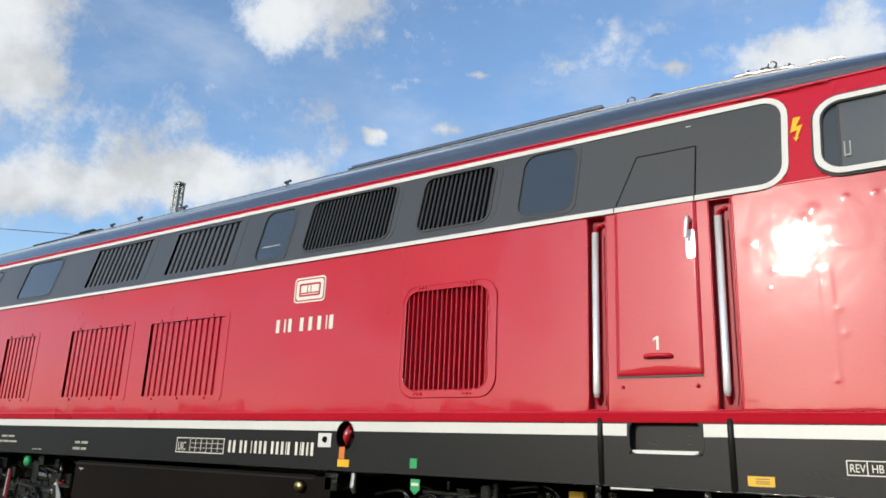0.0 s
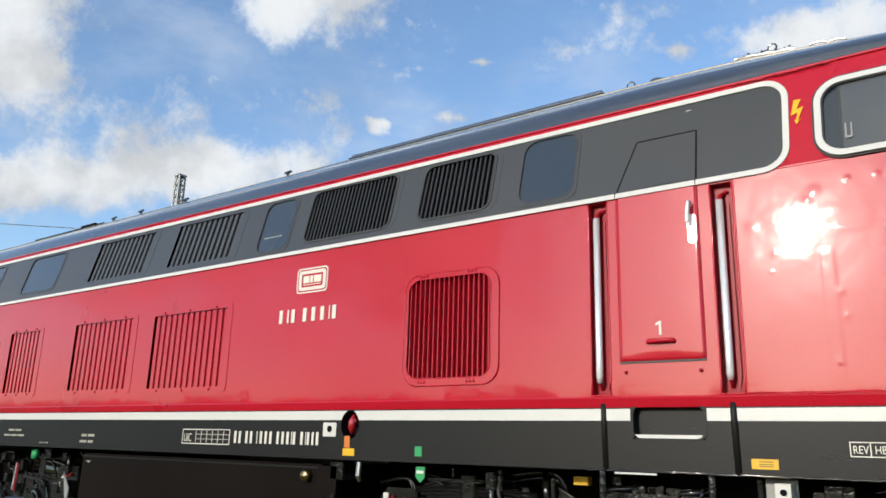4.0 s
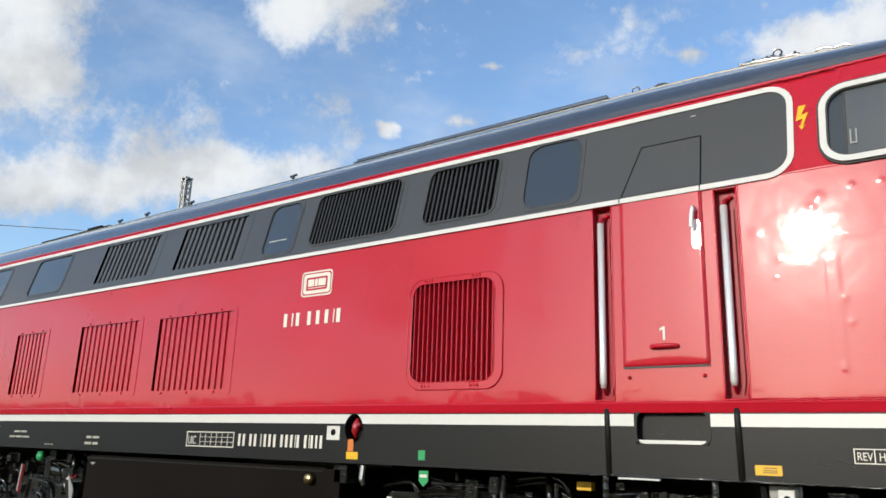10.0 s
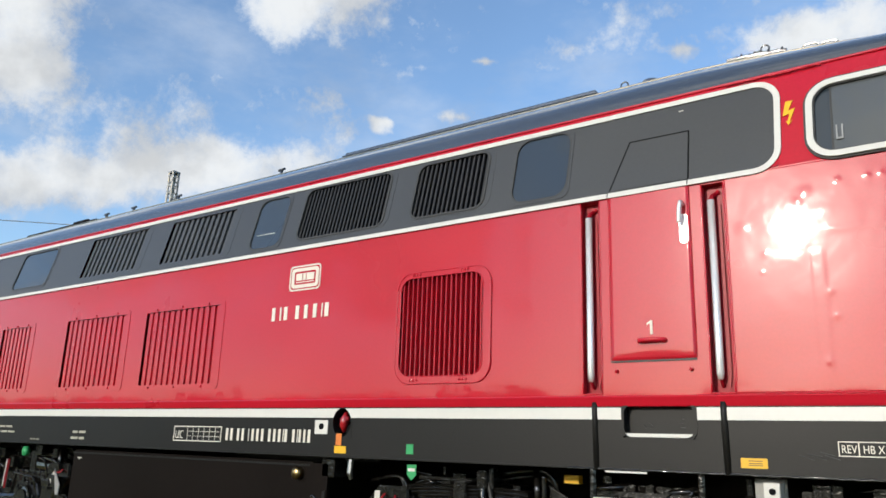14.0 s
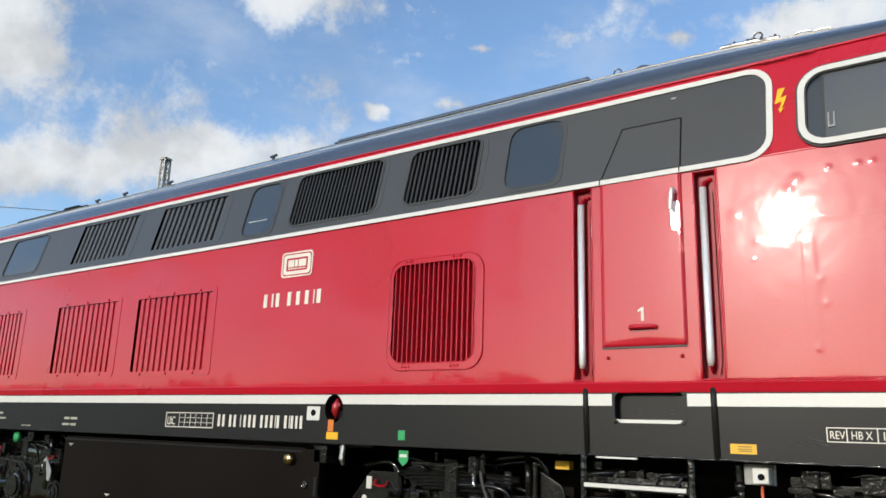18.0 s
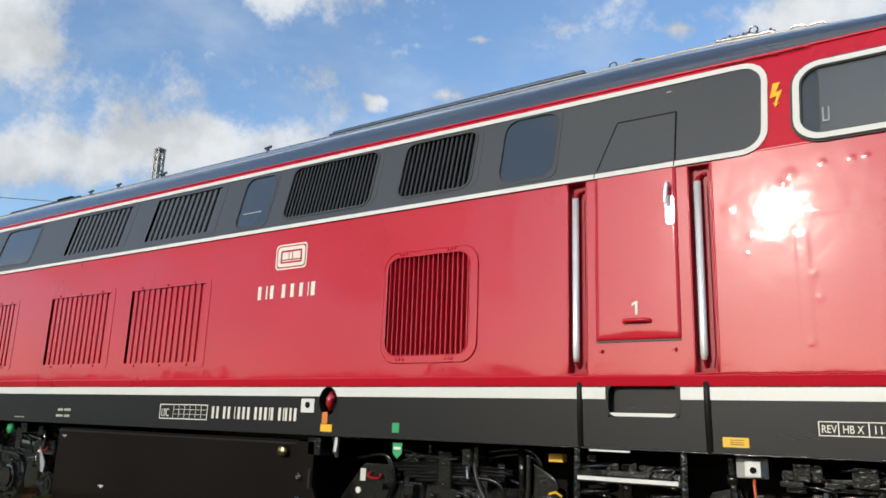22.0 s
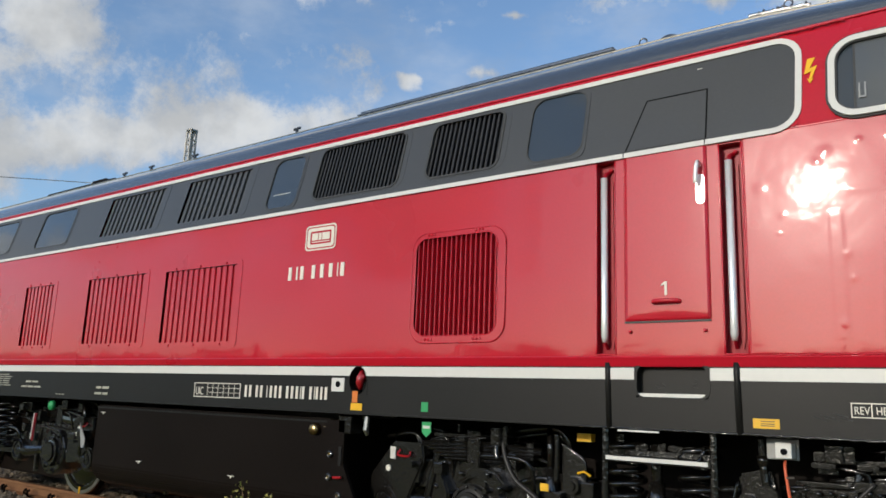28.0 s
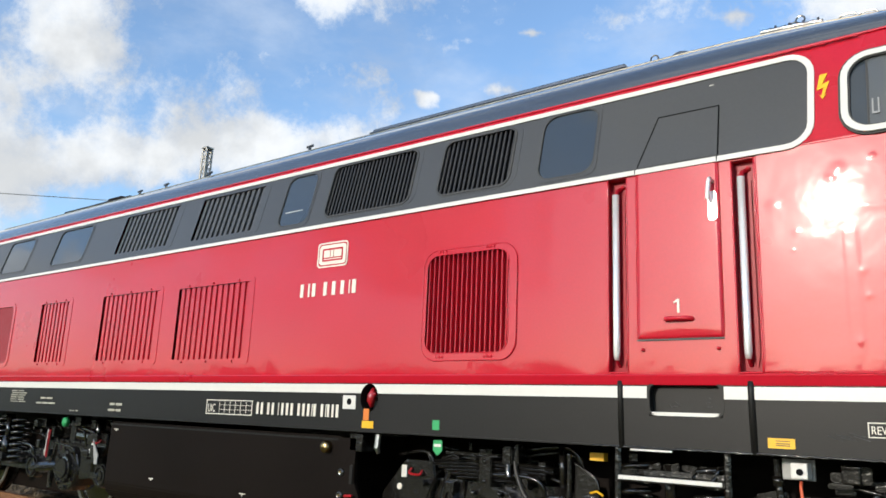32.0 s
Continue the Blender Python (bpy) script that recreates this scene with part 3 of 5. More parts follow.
corner = ring(rounded(BAND_X[0] + 0.02, BAND_X[1] - 0.02, 2.80, BAND_TOP - 0.016, 0.02), rounded(BAND_X[0] + 0.02, BAND_X[1] - 0.02, 2.80, BAND_TOP - 0.016, 0.13), -0.0065, -0.003)
part("band_corner", lean(corner), RED, loco)


def window(w, parent):
    x0, x1, z0, z1, r = w
    fr = part("window_seal", lean(ring(rounded(x0 - 0.022, x1 + 0.022, z0 - 0.022, z1 + 0.022, 0.072), rounded(x0 - 0.003, x1 + 0.003, z0 - 0.003, z1 + 0.003, r + 0.003), -0.008, 0.02)), BAND, parent)
    part("rubber_lip", lean(ring(rounded(x0 - 0.003, x1 + 0.003, z0 - 0.003, z1 + 0.003, r + 0.003), rounded(x0 + 0.006, x1 - 0.006, z0 + 0.006, z1 - 0.006, r), -0.0095, 0.02)), SEAL, fr)
    part("pane", lean(prism(rounded(x0 - 0.002, x1 + 0.002, z0 - 0.002, z1 + 0.002, 0.005), 0.001, 0.008)), GLASS, fr, "dark reflecting glass pane")


for w in WINDOWS:
    window(w, loco)
for k in range(7):
    x = -5.22 + 0.033 * k
    part("glass_mark", lean(box(x, x + 0.02, -0.002, 0.0005, 2.99, 2.998)), LETTER, loco)
part("band_mark", lean(box(-1.41, -1.38, -0.0065, -0.003, 3.323, 3.328)), LETTER, loco)
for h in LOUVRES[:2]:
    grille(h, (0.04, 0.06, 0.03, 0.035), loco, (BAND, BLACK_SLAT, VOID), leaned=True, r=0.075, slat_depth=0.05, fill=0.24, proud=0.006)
    x0, x1, z0, z1 = h[:4]
    part("rubber_lip", lean(ring(rounded(x0 - 0.012, x1 + 0.012, z0 - 0.012, z1 + 0.012, 0.085), rounded(x0 + 0.004, x1 - 0.004, z0 + 0.004, z1 - 0.004, 0.072), -0.012, 0.02)), SEAL, loco)
# the seal's grey serves as back sheet here, painting softer shade between the slats
for h in LOUVRES[2:]:
    grille(h, (0.03, 0.08, 0.03, 0.035), loco, (BAND, SLAT_GREY, SEAL), leaned=True, r=0.012, inset=0.010, slat_depth=0.04, proud=0.006, fill=0.28, depth=0.055)
# upper hatch of the cab door
hatch = [(-1.838, 2.822), (-1.335, 2.822), (-1.342, 3.165), (-1.724, 3.166)]
part("hatch_panel", lean(prism(hatch, -0.007, -0.002)), BAND, loco)
seam = bmesh.new()
for a, b in ((0, 3), (3, 2), (2, 1)):
    p, q = hatch[a], hatch[b]
    tube([(p[0], -0.006, p[1]), (q[0], -0.006, q[1])], 0.0045, 6, seam)
part("hatch_seam", lean(seam), VOID, loco)
for x in (DOOR[0] - 0.004, -1.338):
    part("door_gap", lean(box(x - 0.003, x + 0.003, -0.0135, -0.009, 2.778, 2.812)), VOID, loco)
# cab side window with its white surround
cw = (-0.653, 0.57, 2.812, 3.296)
cab = part("cab_window_surround", lean(ring(rounded(cw[0] - 0.016, cw[1] + 0.016, cw[2] - 0.016, cw[3] + 0.016, 0.146), rounded(cw[0] + 0.019, cw[1] - 0.019, cw[2] + 0.019, cw[3] - 0.019, 0.115), -0.03, 0.0)), WHITE, loco, "white rounded window surround")
part("seal", lean(ring(rounded(cw[0] - 0.03, cw[1] + 0.03, cw[2] - 0.03, cw[3] + 0.03, 0.16), rounded(cw[0] - 0.016, cw[1] + 0.016, cw[2] - 0.016, cw[3] + 0.016, 0.146), -0.015, 0.0)), SEAL, cab)
part("seal", lean(ring(rounded(cw[0] + 0.019, cw[1] - 0.019, cw[2] + 0.019, cw[3] - 0.019, 0.115), rounded(cw[0] + 0.028, cw[1] - 0.028, cw[2] + 0.028, cw[3] - 0.028, 0.106), -0.02, 0.004)), SEAL, cab)
part("pane", lean(prism(rounded(cw[0] + 0.016, cw[1] - 0.016, cw[2] + 0.016, cw[3] - 0.016, 0.05), 0.0, 0.006)), GLASS, cab, "dark reflecting glass pane")
part("sliding_frame", lean(box(-0.546, -0.534, -0.006, 0.0, 2.845, 3.265)), SEAL, cab)
# the sliding pane is coloured lighter to imitate its stronger reflection
part("sliding_pane", lean(box(-0.534, 0.53, -0.004, -0.001, 2.842, 3.266)), SKYLIT_GLASS, cab, "sliding glass pane with its brighter reflection in the colour")
latch = bmesh.new()
box(-0.522, -0.514, -0.012, -0.003, 2.905, 3.0, bm=latch)
box(-0.494, -0.486, -0.012, -0.003, 2.905, 3.0, bm=latch)
box(-0.514, -0.494, -0.012, -0.003, 2.905, 2.917, bm=latch)
part("latch", lean(latch), MAST, cab)
# yellow warning flash on the pillar
flash = [(x - 0.022, 3.227 + (z - 3.115) * 0.78) for x, z in [(-0.755, 3.115), (-0.715, 3.115), (-0.742, 3.03), (-0.705, 3.045), (-0.735, 2.93), (-0.72, 2.945), (-0.742, 2.90), (-0.757, 2.945), (-0.747, 2.935), (-0.735, 3.0), (-0.772, 2.985)]]
part("warning_flash", lean(prism(flash, -0.006, -0.001)), YELLOW, loco, "yellow lightning warning flash")

# hand-beaten cab side sheet with an old welded strip, a weld seam and filled rivets
STUDS = [(a, 2.669, 0.014, 0.0016) for a in (-0.535, -0.394, -0.326, -0.18, -0.05, 0.08)] + [(-0.62, 2.06, 0.02, 0.0012), (-0.60, 1.93, 0.018, 0.001), (-0.655, 1.70, 0.022, 0.0009), (-0.93, 2.30, 0.02, 0.0006), (-0.70, 2.63, 0.03, 0.0014), (-0.74, 2.58, 0.025, 0.001), (-1.04, 2.47, 0.03, 0.0009), (-0.95, 2.20, 0.012, 0.0006)]


def cab_depth(x, z):
    def step(v, a, b):
        t = min(1.0, max(0.0, (v - a) / (b - a)))
        return t * t * (3 - 2 * t)
    strip = step(x, -0.712, -0.690) * (1 - step(x, -0.650, -0.618)) * (1 - step(z, 2.26, 2.32))
    crease = math.exp(-((z - 2.40 - 0.01 * noise.noise((x * 9, 0, 4))) / 0.022) ** 2) * step(x, -0.64, -0.56)
    studs = sum(h * math.exp(-((x - a) ** 2 + (z - b) ** 2) / (r * r)) for a, b, r, h in STUDS)
    return -0.004 - 0.0007 * strip - 0.0007 * crease - studs + dented(x, z, 1, 0.42, 0.0020) + dented(x, z, 5, 0.085, 0.00026) + dented(x, z, 8, 0.03, 0.00006)


part("cab_side_sheet", sheet(-1.125, XB, 1.545, 2.792, 330, 200, cab_depth), RED, loco, "dented red cab side sheet", smooth=True)
seam = bmesh.new()
rs = random.Random(2)
tube([(-0.98 + 0.0125 * i, -0.009 - rs.random() * 0.005, 1.541 + rs.uniform(-0.003, 0.003)) for i in range(165)], [rs.uniform(0.003, 0.009) for i in range(165)], 6, seam)
part("weld_seam", seam, RED, loco, "uneven painted weld seam", smooth=True)
for i, (x, z) in enumerate(((-0.80, 1.235), (-0.78, 1.222), (-0.74, 1.246), (-0.72, 1.230), (-0.84, 1.228))):
    part("scratch", tube([(x, -0.0005, z), (x + 0.07, -0.0005, z - 0.012 - 0.003 * i)], 0.0022, 4), SLAT_GREY, loco, "pale scratch in the grey paint")

# roof
PROFILE = [(0.164, 3.452), (0.172, 3.50), (0.205, 3.56), (0.262, 3.625), (0.37, 3.70), (0.52, 3.79), (0.70, 3.885), (0.90, 3.985), (1.10, 4.06), (1.30, 4.11), (MID, 4.13)]
PROFILE = PROFILE + [(2 * MID - y, z) for y, z in PROFILE[-2::-1]]


CROWN = ((XA - 0.5, 0.75), (XA, 0.86), (XA + 0.6, 0.95), (XA + 1.2, 0.99), (XA + 1.6, 1.0), (-8, 1.0), (-4, 1.0), (-1.75, 1.0), (-1.4, 0.985), (-1.1, 0.955), (-0.8, 0.905), (-0.5, 0.84), (-0.1, 0.74), (XB - 0.6, 0.62), (XB, 0.45), (XB + 0.5, 0.25))


def roof_z(y, x=-4.0):
    """Height of the roof skin; it falls away towards both ends."""
    z = float(np.interp(y, [p[0] for p in PROFILE], [p[1] for p in PROFILE]))
    return 3.452 + (z - 3.452) * float(np.interp(x, [c[0] for c in CROWN], [c[1] for c in CROWN]))


bm = bmesh.new()
secs = []
for x, s in CROWN:
    secs.append([bm.verts.new((x, y, 3.452 + (z - 3.452) * s)) for y, z in PROFILE])
for a, b in zip(secs, secs[1:]):
    for k in range(len(PROFILE) - 1):
        bm.faces.new((a[k], b[k], b[k + 1], a[k + 1]))
part("roof", bm, ROOF, loco, "dark blue-grey curved roof", smooth=True)
part("gutter", box(XA, XB, 0.150, 0.19, 3.440, 3.456, 0.005), RED, loco, "red gutter strip")
rs = random.Random(6)
part("gutter_weld", tube([(-1.12 + 0.012 * i, 0.146 - rs.random() * 0.005, 3.436 + rs.uniform(-0.005, 0.005)) for i in range(46)], [rs.uniform(0.004, 0.010) for i in range(46)], 6), RED, loco, "lumpy painted weld", smooth=True)


def on_roof(x, y):
    return Vector((x, y, roof_z(y, x)))


# raised roof hatch edge, rail and small fittings
part("roof_hatch", box(-4.95, -2.28, 0.82, 2.25, 3.90, 4.003, 0.012), ROOF, loco, "low raised roof hatch")
part("roof_hatch_rim", box(-4.97, -2.26, 0.795, 0.835, 3.955, 3.968, 0.004), ROOF, loco)
part("roof_beading", tube([(x, 0.60, roof_z(0.60, x) + 0.004) for x in (XA + 1.6, -8, -4, -1.75, -1.4, -1.1, -0.8, -0.5, -0.1)], 0.008, 6), ROOF, loco)
for x in (-5.85, -8.5, -9.1, -7.6):
    b = bmesh.new()
    p = on_roof(x, 0.82)
    tube([p, p + Vector((0, 0, 0.05))], [0.02, 0.014], 8, b)
    tube([p + Vector((-0.045, 0, 0.05)), p + Vector((0.045, 0, 0.056))], 0.014, 8, b)
    part("roof_fitting", b, BLACK, loco)
for x in (-2.05, -1.05):
    p = on_roof(x, 0.85)
    part("lifting_eye", tube([p + Vector((0.03 * math.cos(a), 0, 0.025 + 0.03 * math.sin(a))) for a in [i * math.tau / 12 for i in range(13)]], 0.006, 6), BLACK, loco)
part("roof_vent", lathe_y((0, 0), [(0.001, -0.028), (0.07, -0.025), (0.09, 0.0), (0.09, 0.03)], 20), ROOF, loco, smooth=True).matrix_basis = pose(-1.86, 0.92, roof_z(0.92) - 0.02, -90)
pipe = bmesh.new()
for k in range(12):
    p = on_roof(-1.22 + 0.030 * k, 0.80)
    tube([p, p + Vector((0, 0, 0.030 + 0.012 * (k % 3)))], 0.009, 6, pipe)
tube([on_roof(-1.26 + 0.04 * k, 0.80) + Vector((0, 0, 0.026)) for k in range(11)], 0.013, 8, pipe)
tube([on_roof(-1.24 + 0.04 * k, 0.90) + Vector((0, 0, 0.03)) for k in range(10)], 0.010, 8, pipe)
tube([on_roof(-1.0, 0.80) + Vector((0.028 * math.cos(a), 0, 0.062 + 0.03 * math.sin(a))) for a in [i * math.tau / 12 for i in range(13)]], 0.006, 6, pipe)
part("roof_pipe", pipe, BLACK, loco, "glossy black pipe run on the roof")
horn = bmesh.new()
for x in (-0.78, -0.66):
    p = on_roof(x, 0.95)
    q = on_roof(x + 0.1, 0.95)
    tube(curve_points([p, p + Vector((0.005, 0, 0.05)), q + Vector((-0.01, 0, 0.055)), q], 4), 0.008, 6, horn)
tube([on_roof(-0.56 + 0.05 * k, 0.92) + Vector((0, 0, 0.02)) for k in range(5)], 0.012, 6, horn)
part("roof_grab_bar", horn, STEEL, loco)
part("roof_duct", box(-11.3, -9.5, 0.9, 2.2, 3.93, 4.03, 0.015), BLACK_PLAIN, loco, "low black duct on the roof")
part("roof_fitting", box(-10.1, -9.75, 0.92, 1.25, 4.03, 4.065, 0.012), BLACK_PLAIN, loco)
part("exhaust_stack", tube([(-2.65, 1.45, 4.0), (-2.65, 1.45, 4.16)], 0.16, 20), VOID, loco)

# end walls, far side and floor close the body
part("end_wall", box(XA - 0.02, XA + 0.02, 0.02, 3.05, 1.2, 3.6), RED, loco)
part("end_wall", box(XB - 0.02, XB + 0.02, 0.02, 3.05, 1.2, 3.6), RED, loco)
part("far_side_wall", box(XA, XB, 3.0, 3.06, 1.1, 3.5), RED, loco)

# underframe beam with step recess, white line and writing
STEP = (-1.785, -1.362, 1.297, 1.487)
beam = part("frame_beam", holed(XA, XB, 1.120, 1.478, [STEP, (-4.108, -3.916, 1.258, 1.474)], 0.0, 0.12), FRAME, loco, "dark grey underframe beam")
part("beam_lip", box(XA, XB, -0.006, 0.1, 1.112, 1.124, 0.002), FRAME, beam)
rs = random.Random(31)
part("edge_bead", tube([(-2.15 + 0.02 * k, -0.006, 1.117 + rs.uniform(-0.003, 0.003)) for k in range(150)], [rs.uniform(0.003, 0.008) for k in range(150)], 6), BLACK, beam, "lumpy black paint along the lower edge", smooth=True)
part("floor_plate", box(XA, XB, 0.02, 3.0, 1.118, 1.14), BLACK_PLAIN, beam)
for a, b in ((XA, -4.13), (-3.895, STEP[0] - 0.012), (STEP[1] + 0.012, XB)):
    part("white_line", box(a, b, -0.004, 0.0, 1.400, 1.469), WHITE, beam, "cream white line along the underframe")
for x in (-1.965, -1.205):
    part("downpipe", tube([(x, 0.006, 1.50), (x, 0.004, 1.44), (x + 0.006, 0.006, 1.11)], 0.020, 10), FRAME, beam, smooth=True)
part("step_back", box(STEP[0], STEP[1], 0.062, 0.07, STEP[2], STEP[3]), FRAME, beam)
part("step_rim", ring(rounded(STEP[0] - 0.012, STEP[1] + 0.012, STEP[2] - 0.008, STEP[3] + 0.014, 0.06), rounded(STEP[0] + 0.004, STEP[1] - 0.004, STEP[2] + 0.004, STEP[3] - 0.002, 0.05), -0.003, 0.02), FRAME, beam)
rs = random.Random(17)
for x, z in ((-1.69, 1.375), (-1.665, 1.36), (-1.65, 1.385), (-1.47, 1.38), (-1.455, 1.41), (-1.465, 1.36)):
    part("scratch", tube([(x, 0.061, z), (x + rs.uniform(0.01, 0.03), 0.061, z - rs.uniform(-0.01, 0.03))], 0.0022, 4), SLAT_GREY, beam, "pale scratch in the step recess")
part("step_edge", box(STEP[0] + 0.012, STEP[1] - 0.02, -0.003, 0.06, 1.302, 1.322), WHITE, beam, "white step edge")

# round inspection opening with a red valve and a white plate
OPEN = (-4.012, 1.366)
around = [(math.cos(math.tau * k / 32), math.sin(math.tau * k / 32)) for k in range(32)]
square = [(c / max(abs(c), abs(d)), d / max(abs(c), abs(d))) for c, d in around]
part("opening_plate", ring([(OPEN[0] + 0.100 * c, OPEN[1] + 0.111 * d) for c, d in square], [(OPEN[0] + 0.091 * c, OPEN[1] + 0.106 * d) for c, d in around], -0.002, 0.10), FRAME, beam)
for sgn, end in ((-1, -4.1302), (1, -3.8948)):  # the white line runs up to the round edge
    arc = [(OPEN[0] + sgn * 0.092 * math.cos(math.asin((z - OPEN[1]) / 0.107)), z) for z in np.linspace(1.400, 1.469, 8)]
    outline = [(end, 1.400)] + arc + [(end, 1.469)]
    part("white_line", prism(outline if sgn < 0 else outline[::-1], -0.004, 0.0), WHITE, beam, "cream white line along the underframe")
part("opening_back", box(OPEN[0] - 0.11, OPEN[0] + 0.11, 0.125, 0.135, 1.25, 1.476), VOID, beam)
valve = bmesh.new()
tube([(-4.00, 0.03, 1.44), (-3.995, 0.015, 1.40), (-4.005, 0.012, 1.35), (-4.01, 0.03, 1.30)], [0.014, 0.030, 0.032, 0.016], 12, valve)
tube([(-4.03, 0.02, 1.385), (-3.955, 0.01, 1.395)], [0.022, 0.016], 10, valve)
tube([(-4.04, 0.10, 1.37), (-4.0, 0.02, 1.37)], 0.02, 10, valve)
part("valve", valve, REDMARK, beam, "glossy red valve behind the opening", smooth=True)
pl = part("socket_plate", prism(rounded(-4.285, -4.15, 1.278, 1.382, 0.008), -0.006, 0.0), WHITE, beam, "white plate round a small socket")
part("socket", disc((-4.215, 1.335), 0.024, -0.010, -0.005, 16), VOID, pl)

# markings: running numbers as plain bars, one for each character


def bars(x, z, h, widths, span, parent, name="character_bar", gap=0.2, mat=None):
    k = span / sum(abs(w) * (1 + gap) for w in widths)
    widths = [w * k for w in widths]
    for w in widths:
        if w > 0:
            part(name, box(x + w * 0.1, x + w * 0.62, -0.005, -0.001, z, z + h), mat or LETTER, parent)
        x += abs(w) * (1 + gap)


logo = part("logo_border", ring(rounded(-4.70, -4.345, 2.427, 2.640, 0.035), rounded(-4.688, -4.357, 2.439, 2.628, 0.03), -0.005, -0.001), LETTER, loco, "cream outlined emblem with plain bars")
part("logo_frame", ring(rounded(-4.677, -4.368, 2.450, 2.617, 0.03), rounded(-4.645, -4.400, 2.478, 2.589, 0.012), -0.005, -0.001), LETTER, logo)
for a, b in ((-4.625, -4.555), (-4.545, -4.515), (-4.505, -4.42)):
    part("logo_bar", box(a, b, -0.005, -0.001, 2.512, 2.572), LETTER, logo)
part("logo_line", box(-4.625, -4.42, -0.005, -0.001, 2.494, 2.501), LETTER, logo)
bars(-4.89, 2.190, 0.112, (0.080, 0.036, 0.080, -0.03, 0.080, 0.080, 0.080, 0.024, 0.085), 0.715, loco, gap=0.3)

box_uic = part("uic_box", ring([(-6.03, 1.193), (-5.38, 1.193), (-5.38, 1.322), (-6.03, 1.322)], [(-6.022, 1.201), (-5.388, 1.201), (-5.388, 1.314), (-6.022, 1.314)], -0.004, -0.001), LETTER, beam)
writing("uic_letters", "UIC", -6.005, 1.215, 0.10, box_uic, y=-0.004, stretch=0.68)
for k in range(6):
    x = -5.84 + 0.075 * k
    part("grid_line", box(x, x + 0.004, -0.004, -0.001, 1.205, 1.31), LETTER, box_uic)
for z in (1.235, 1.275):
    part("grid_line", box(-5.84, -5.39, -0.004, -0.001, z, z + 0.004), LETTER, box_uic)
bars(-5.325, 1.211, 0.098, (0.062, 0.062, -0.03, 0.062, 0.062, -0.03, 0.02, -0.02, 0.062, 0.062, 0.062, -0.03, 0.062, 0.062, 0.062, 0.018, 0.062, -0.03, 0.062, 0.018, 0.055, 0.05, 0.062), 1.02, beam, gap=0.12)
REV = part("inspection_box", ring([(-0.655, 1.226), (0.1, 1.226), (0.1, 1.300), (-0.655, 1.300)], [(-0.650, 1.231), (0.095, 1.231), (0.095, 1.295), (-0.650, 1.295)], -0.004, -0.001), LETTER, beam)
writing("inspection_letters", "REV", -0.642, 1.243, 0.056, REV, y=-0.004, stretch=0.75)
writing("inspection_letters", "11", -0.412, 1.243, 0.056, REV, y=-0.004, stretch=0.9)
writing("inspection_letters", "HB X", -0.545, 1.243, 0.056, REV, y=-0.004, stretch=0.75)
for x in (-0.565, -0.43):
    part("divider", box(x, x + 0.005, -0.004, -0.001, 1.231, 1.295), LETTER, REV)
# small data writing as plain bars: x, z of the top, lines, words in a line, line pitch, length
SMALL = ((-7.72, 1.258, 2, 2, 0.060, 0.28), (-9.25, 1.296, 1, 2, 0.05, 0.30), (-9.37, 1.240, 1, 3, 0.05, 0.52), (-10.0, 1.366, 6, 2, 0.025, 0.42), (-11.0, 1.376, 6, 1, 0.030, 0.16), (-10.78, 1.376, 7, 1, 0.030, 0.08), (-10.62, 1.32, 2, 1, 0.04, 0.15), (-8.52, 1.166, 1, 3, 0.03, 0.17), (-10.46, 1.165, 1, 1, 0.03, 0.10))
rs = random.Random(15)
for x, z, lines, words, pitch, length in SMALL:
    for k in range(lines):
        u = x + rs.uniform(0, 0.1) * length
        for w in range(words):
            e = u + length / words * rs.uniform(0.65, 0.9)
            part("data_bar", box(u, e, -0.003, -0.001, z - k * pitch - pitch * 0.40, z - k * pitch), FADED, beam)
            u = e + 0.025
# stickers and tags
s = part("yellow_sticker", prism(rounded(-1.13, -0.995, 1.152, 1.204, 0.004), -0.004, 0.0), YELLOW, beam, "yellow warning sticker")
for z in (1.165, 1.175, 1.188):
    part("sticker_bar", box(-1.09, -1.02, -0.005, -0.0035, z, z + 0.004), SEAL, s)
part("yellow_sticker", box(-4.07, -3.955, -0.004, 0.0, 1.142, 1.195), YELLOW, beam, "yellow sticker")
part("orange_mark", box(-4.06, -4.005, -0.004, 0.0, 1.199, 1.285), ORANGE, beam, "orange paint mark")
part("green_sticker", box(-3.388, -3.328, -0.004, 0.0, 1.156, 1.222), GREEN, beam, "green sticker")
tag = part("green_tag", prism([(-3.40, 1.085), (-3.32, 1.085), (-3.32, 1.015), (-3.36, 0.98), (-3.40, 1.015)], 0.03, 0.035), GREEN, loco, "green hanging tag")
part("tag_bar", box(-3.39, -3.33, 0.027, 0.031, 1.04, 1.06), WHITE, tag)

# fuel tank between the bogies
tank = bmesh.new()
prof = [(0.08, 1.07), (0.08, 0.46), (0.10, 0.38), (0.17, 0.31), (0.3, 0.26), (0.5, 0.24), (2.55, 0.24), (2.8, 0.3), (2.98, 0.5), (2.98, 1.07)]
a = [tank.verts.new((-7.76, y, z)) for y, z in prof]
b = [tank.verts.new((-4.36, y, z)) for y, z in prof]
tank.faces.new(a)
tank.faces.new(b[::-1])
for i in range(len(prof)):
    j = (i + 1) % len(prof)
    tank.faces.new((a[j], a[i], b[i], b[j]))
bmesh.ops.bevel(tank, geom=tank.edges[:], offset=0.012, segments=2, affect="EDGES")
tank = part("fuel_tank", tank, BLACK_PLAIN, loco, "plain black fuel tank under the frame")
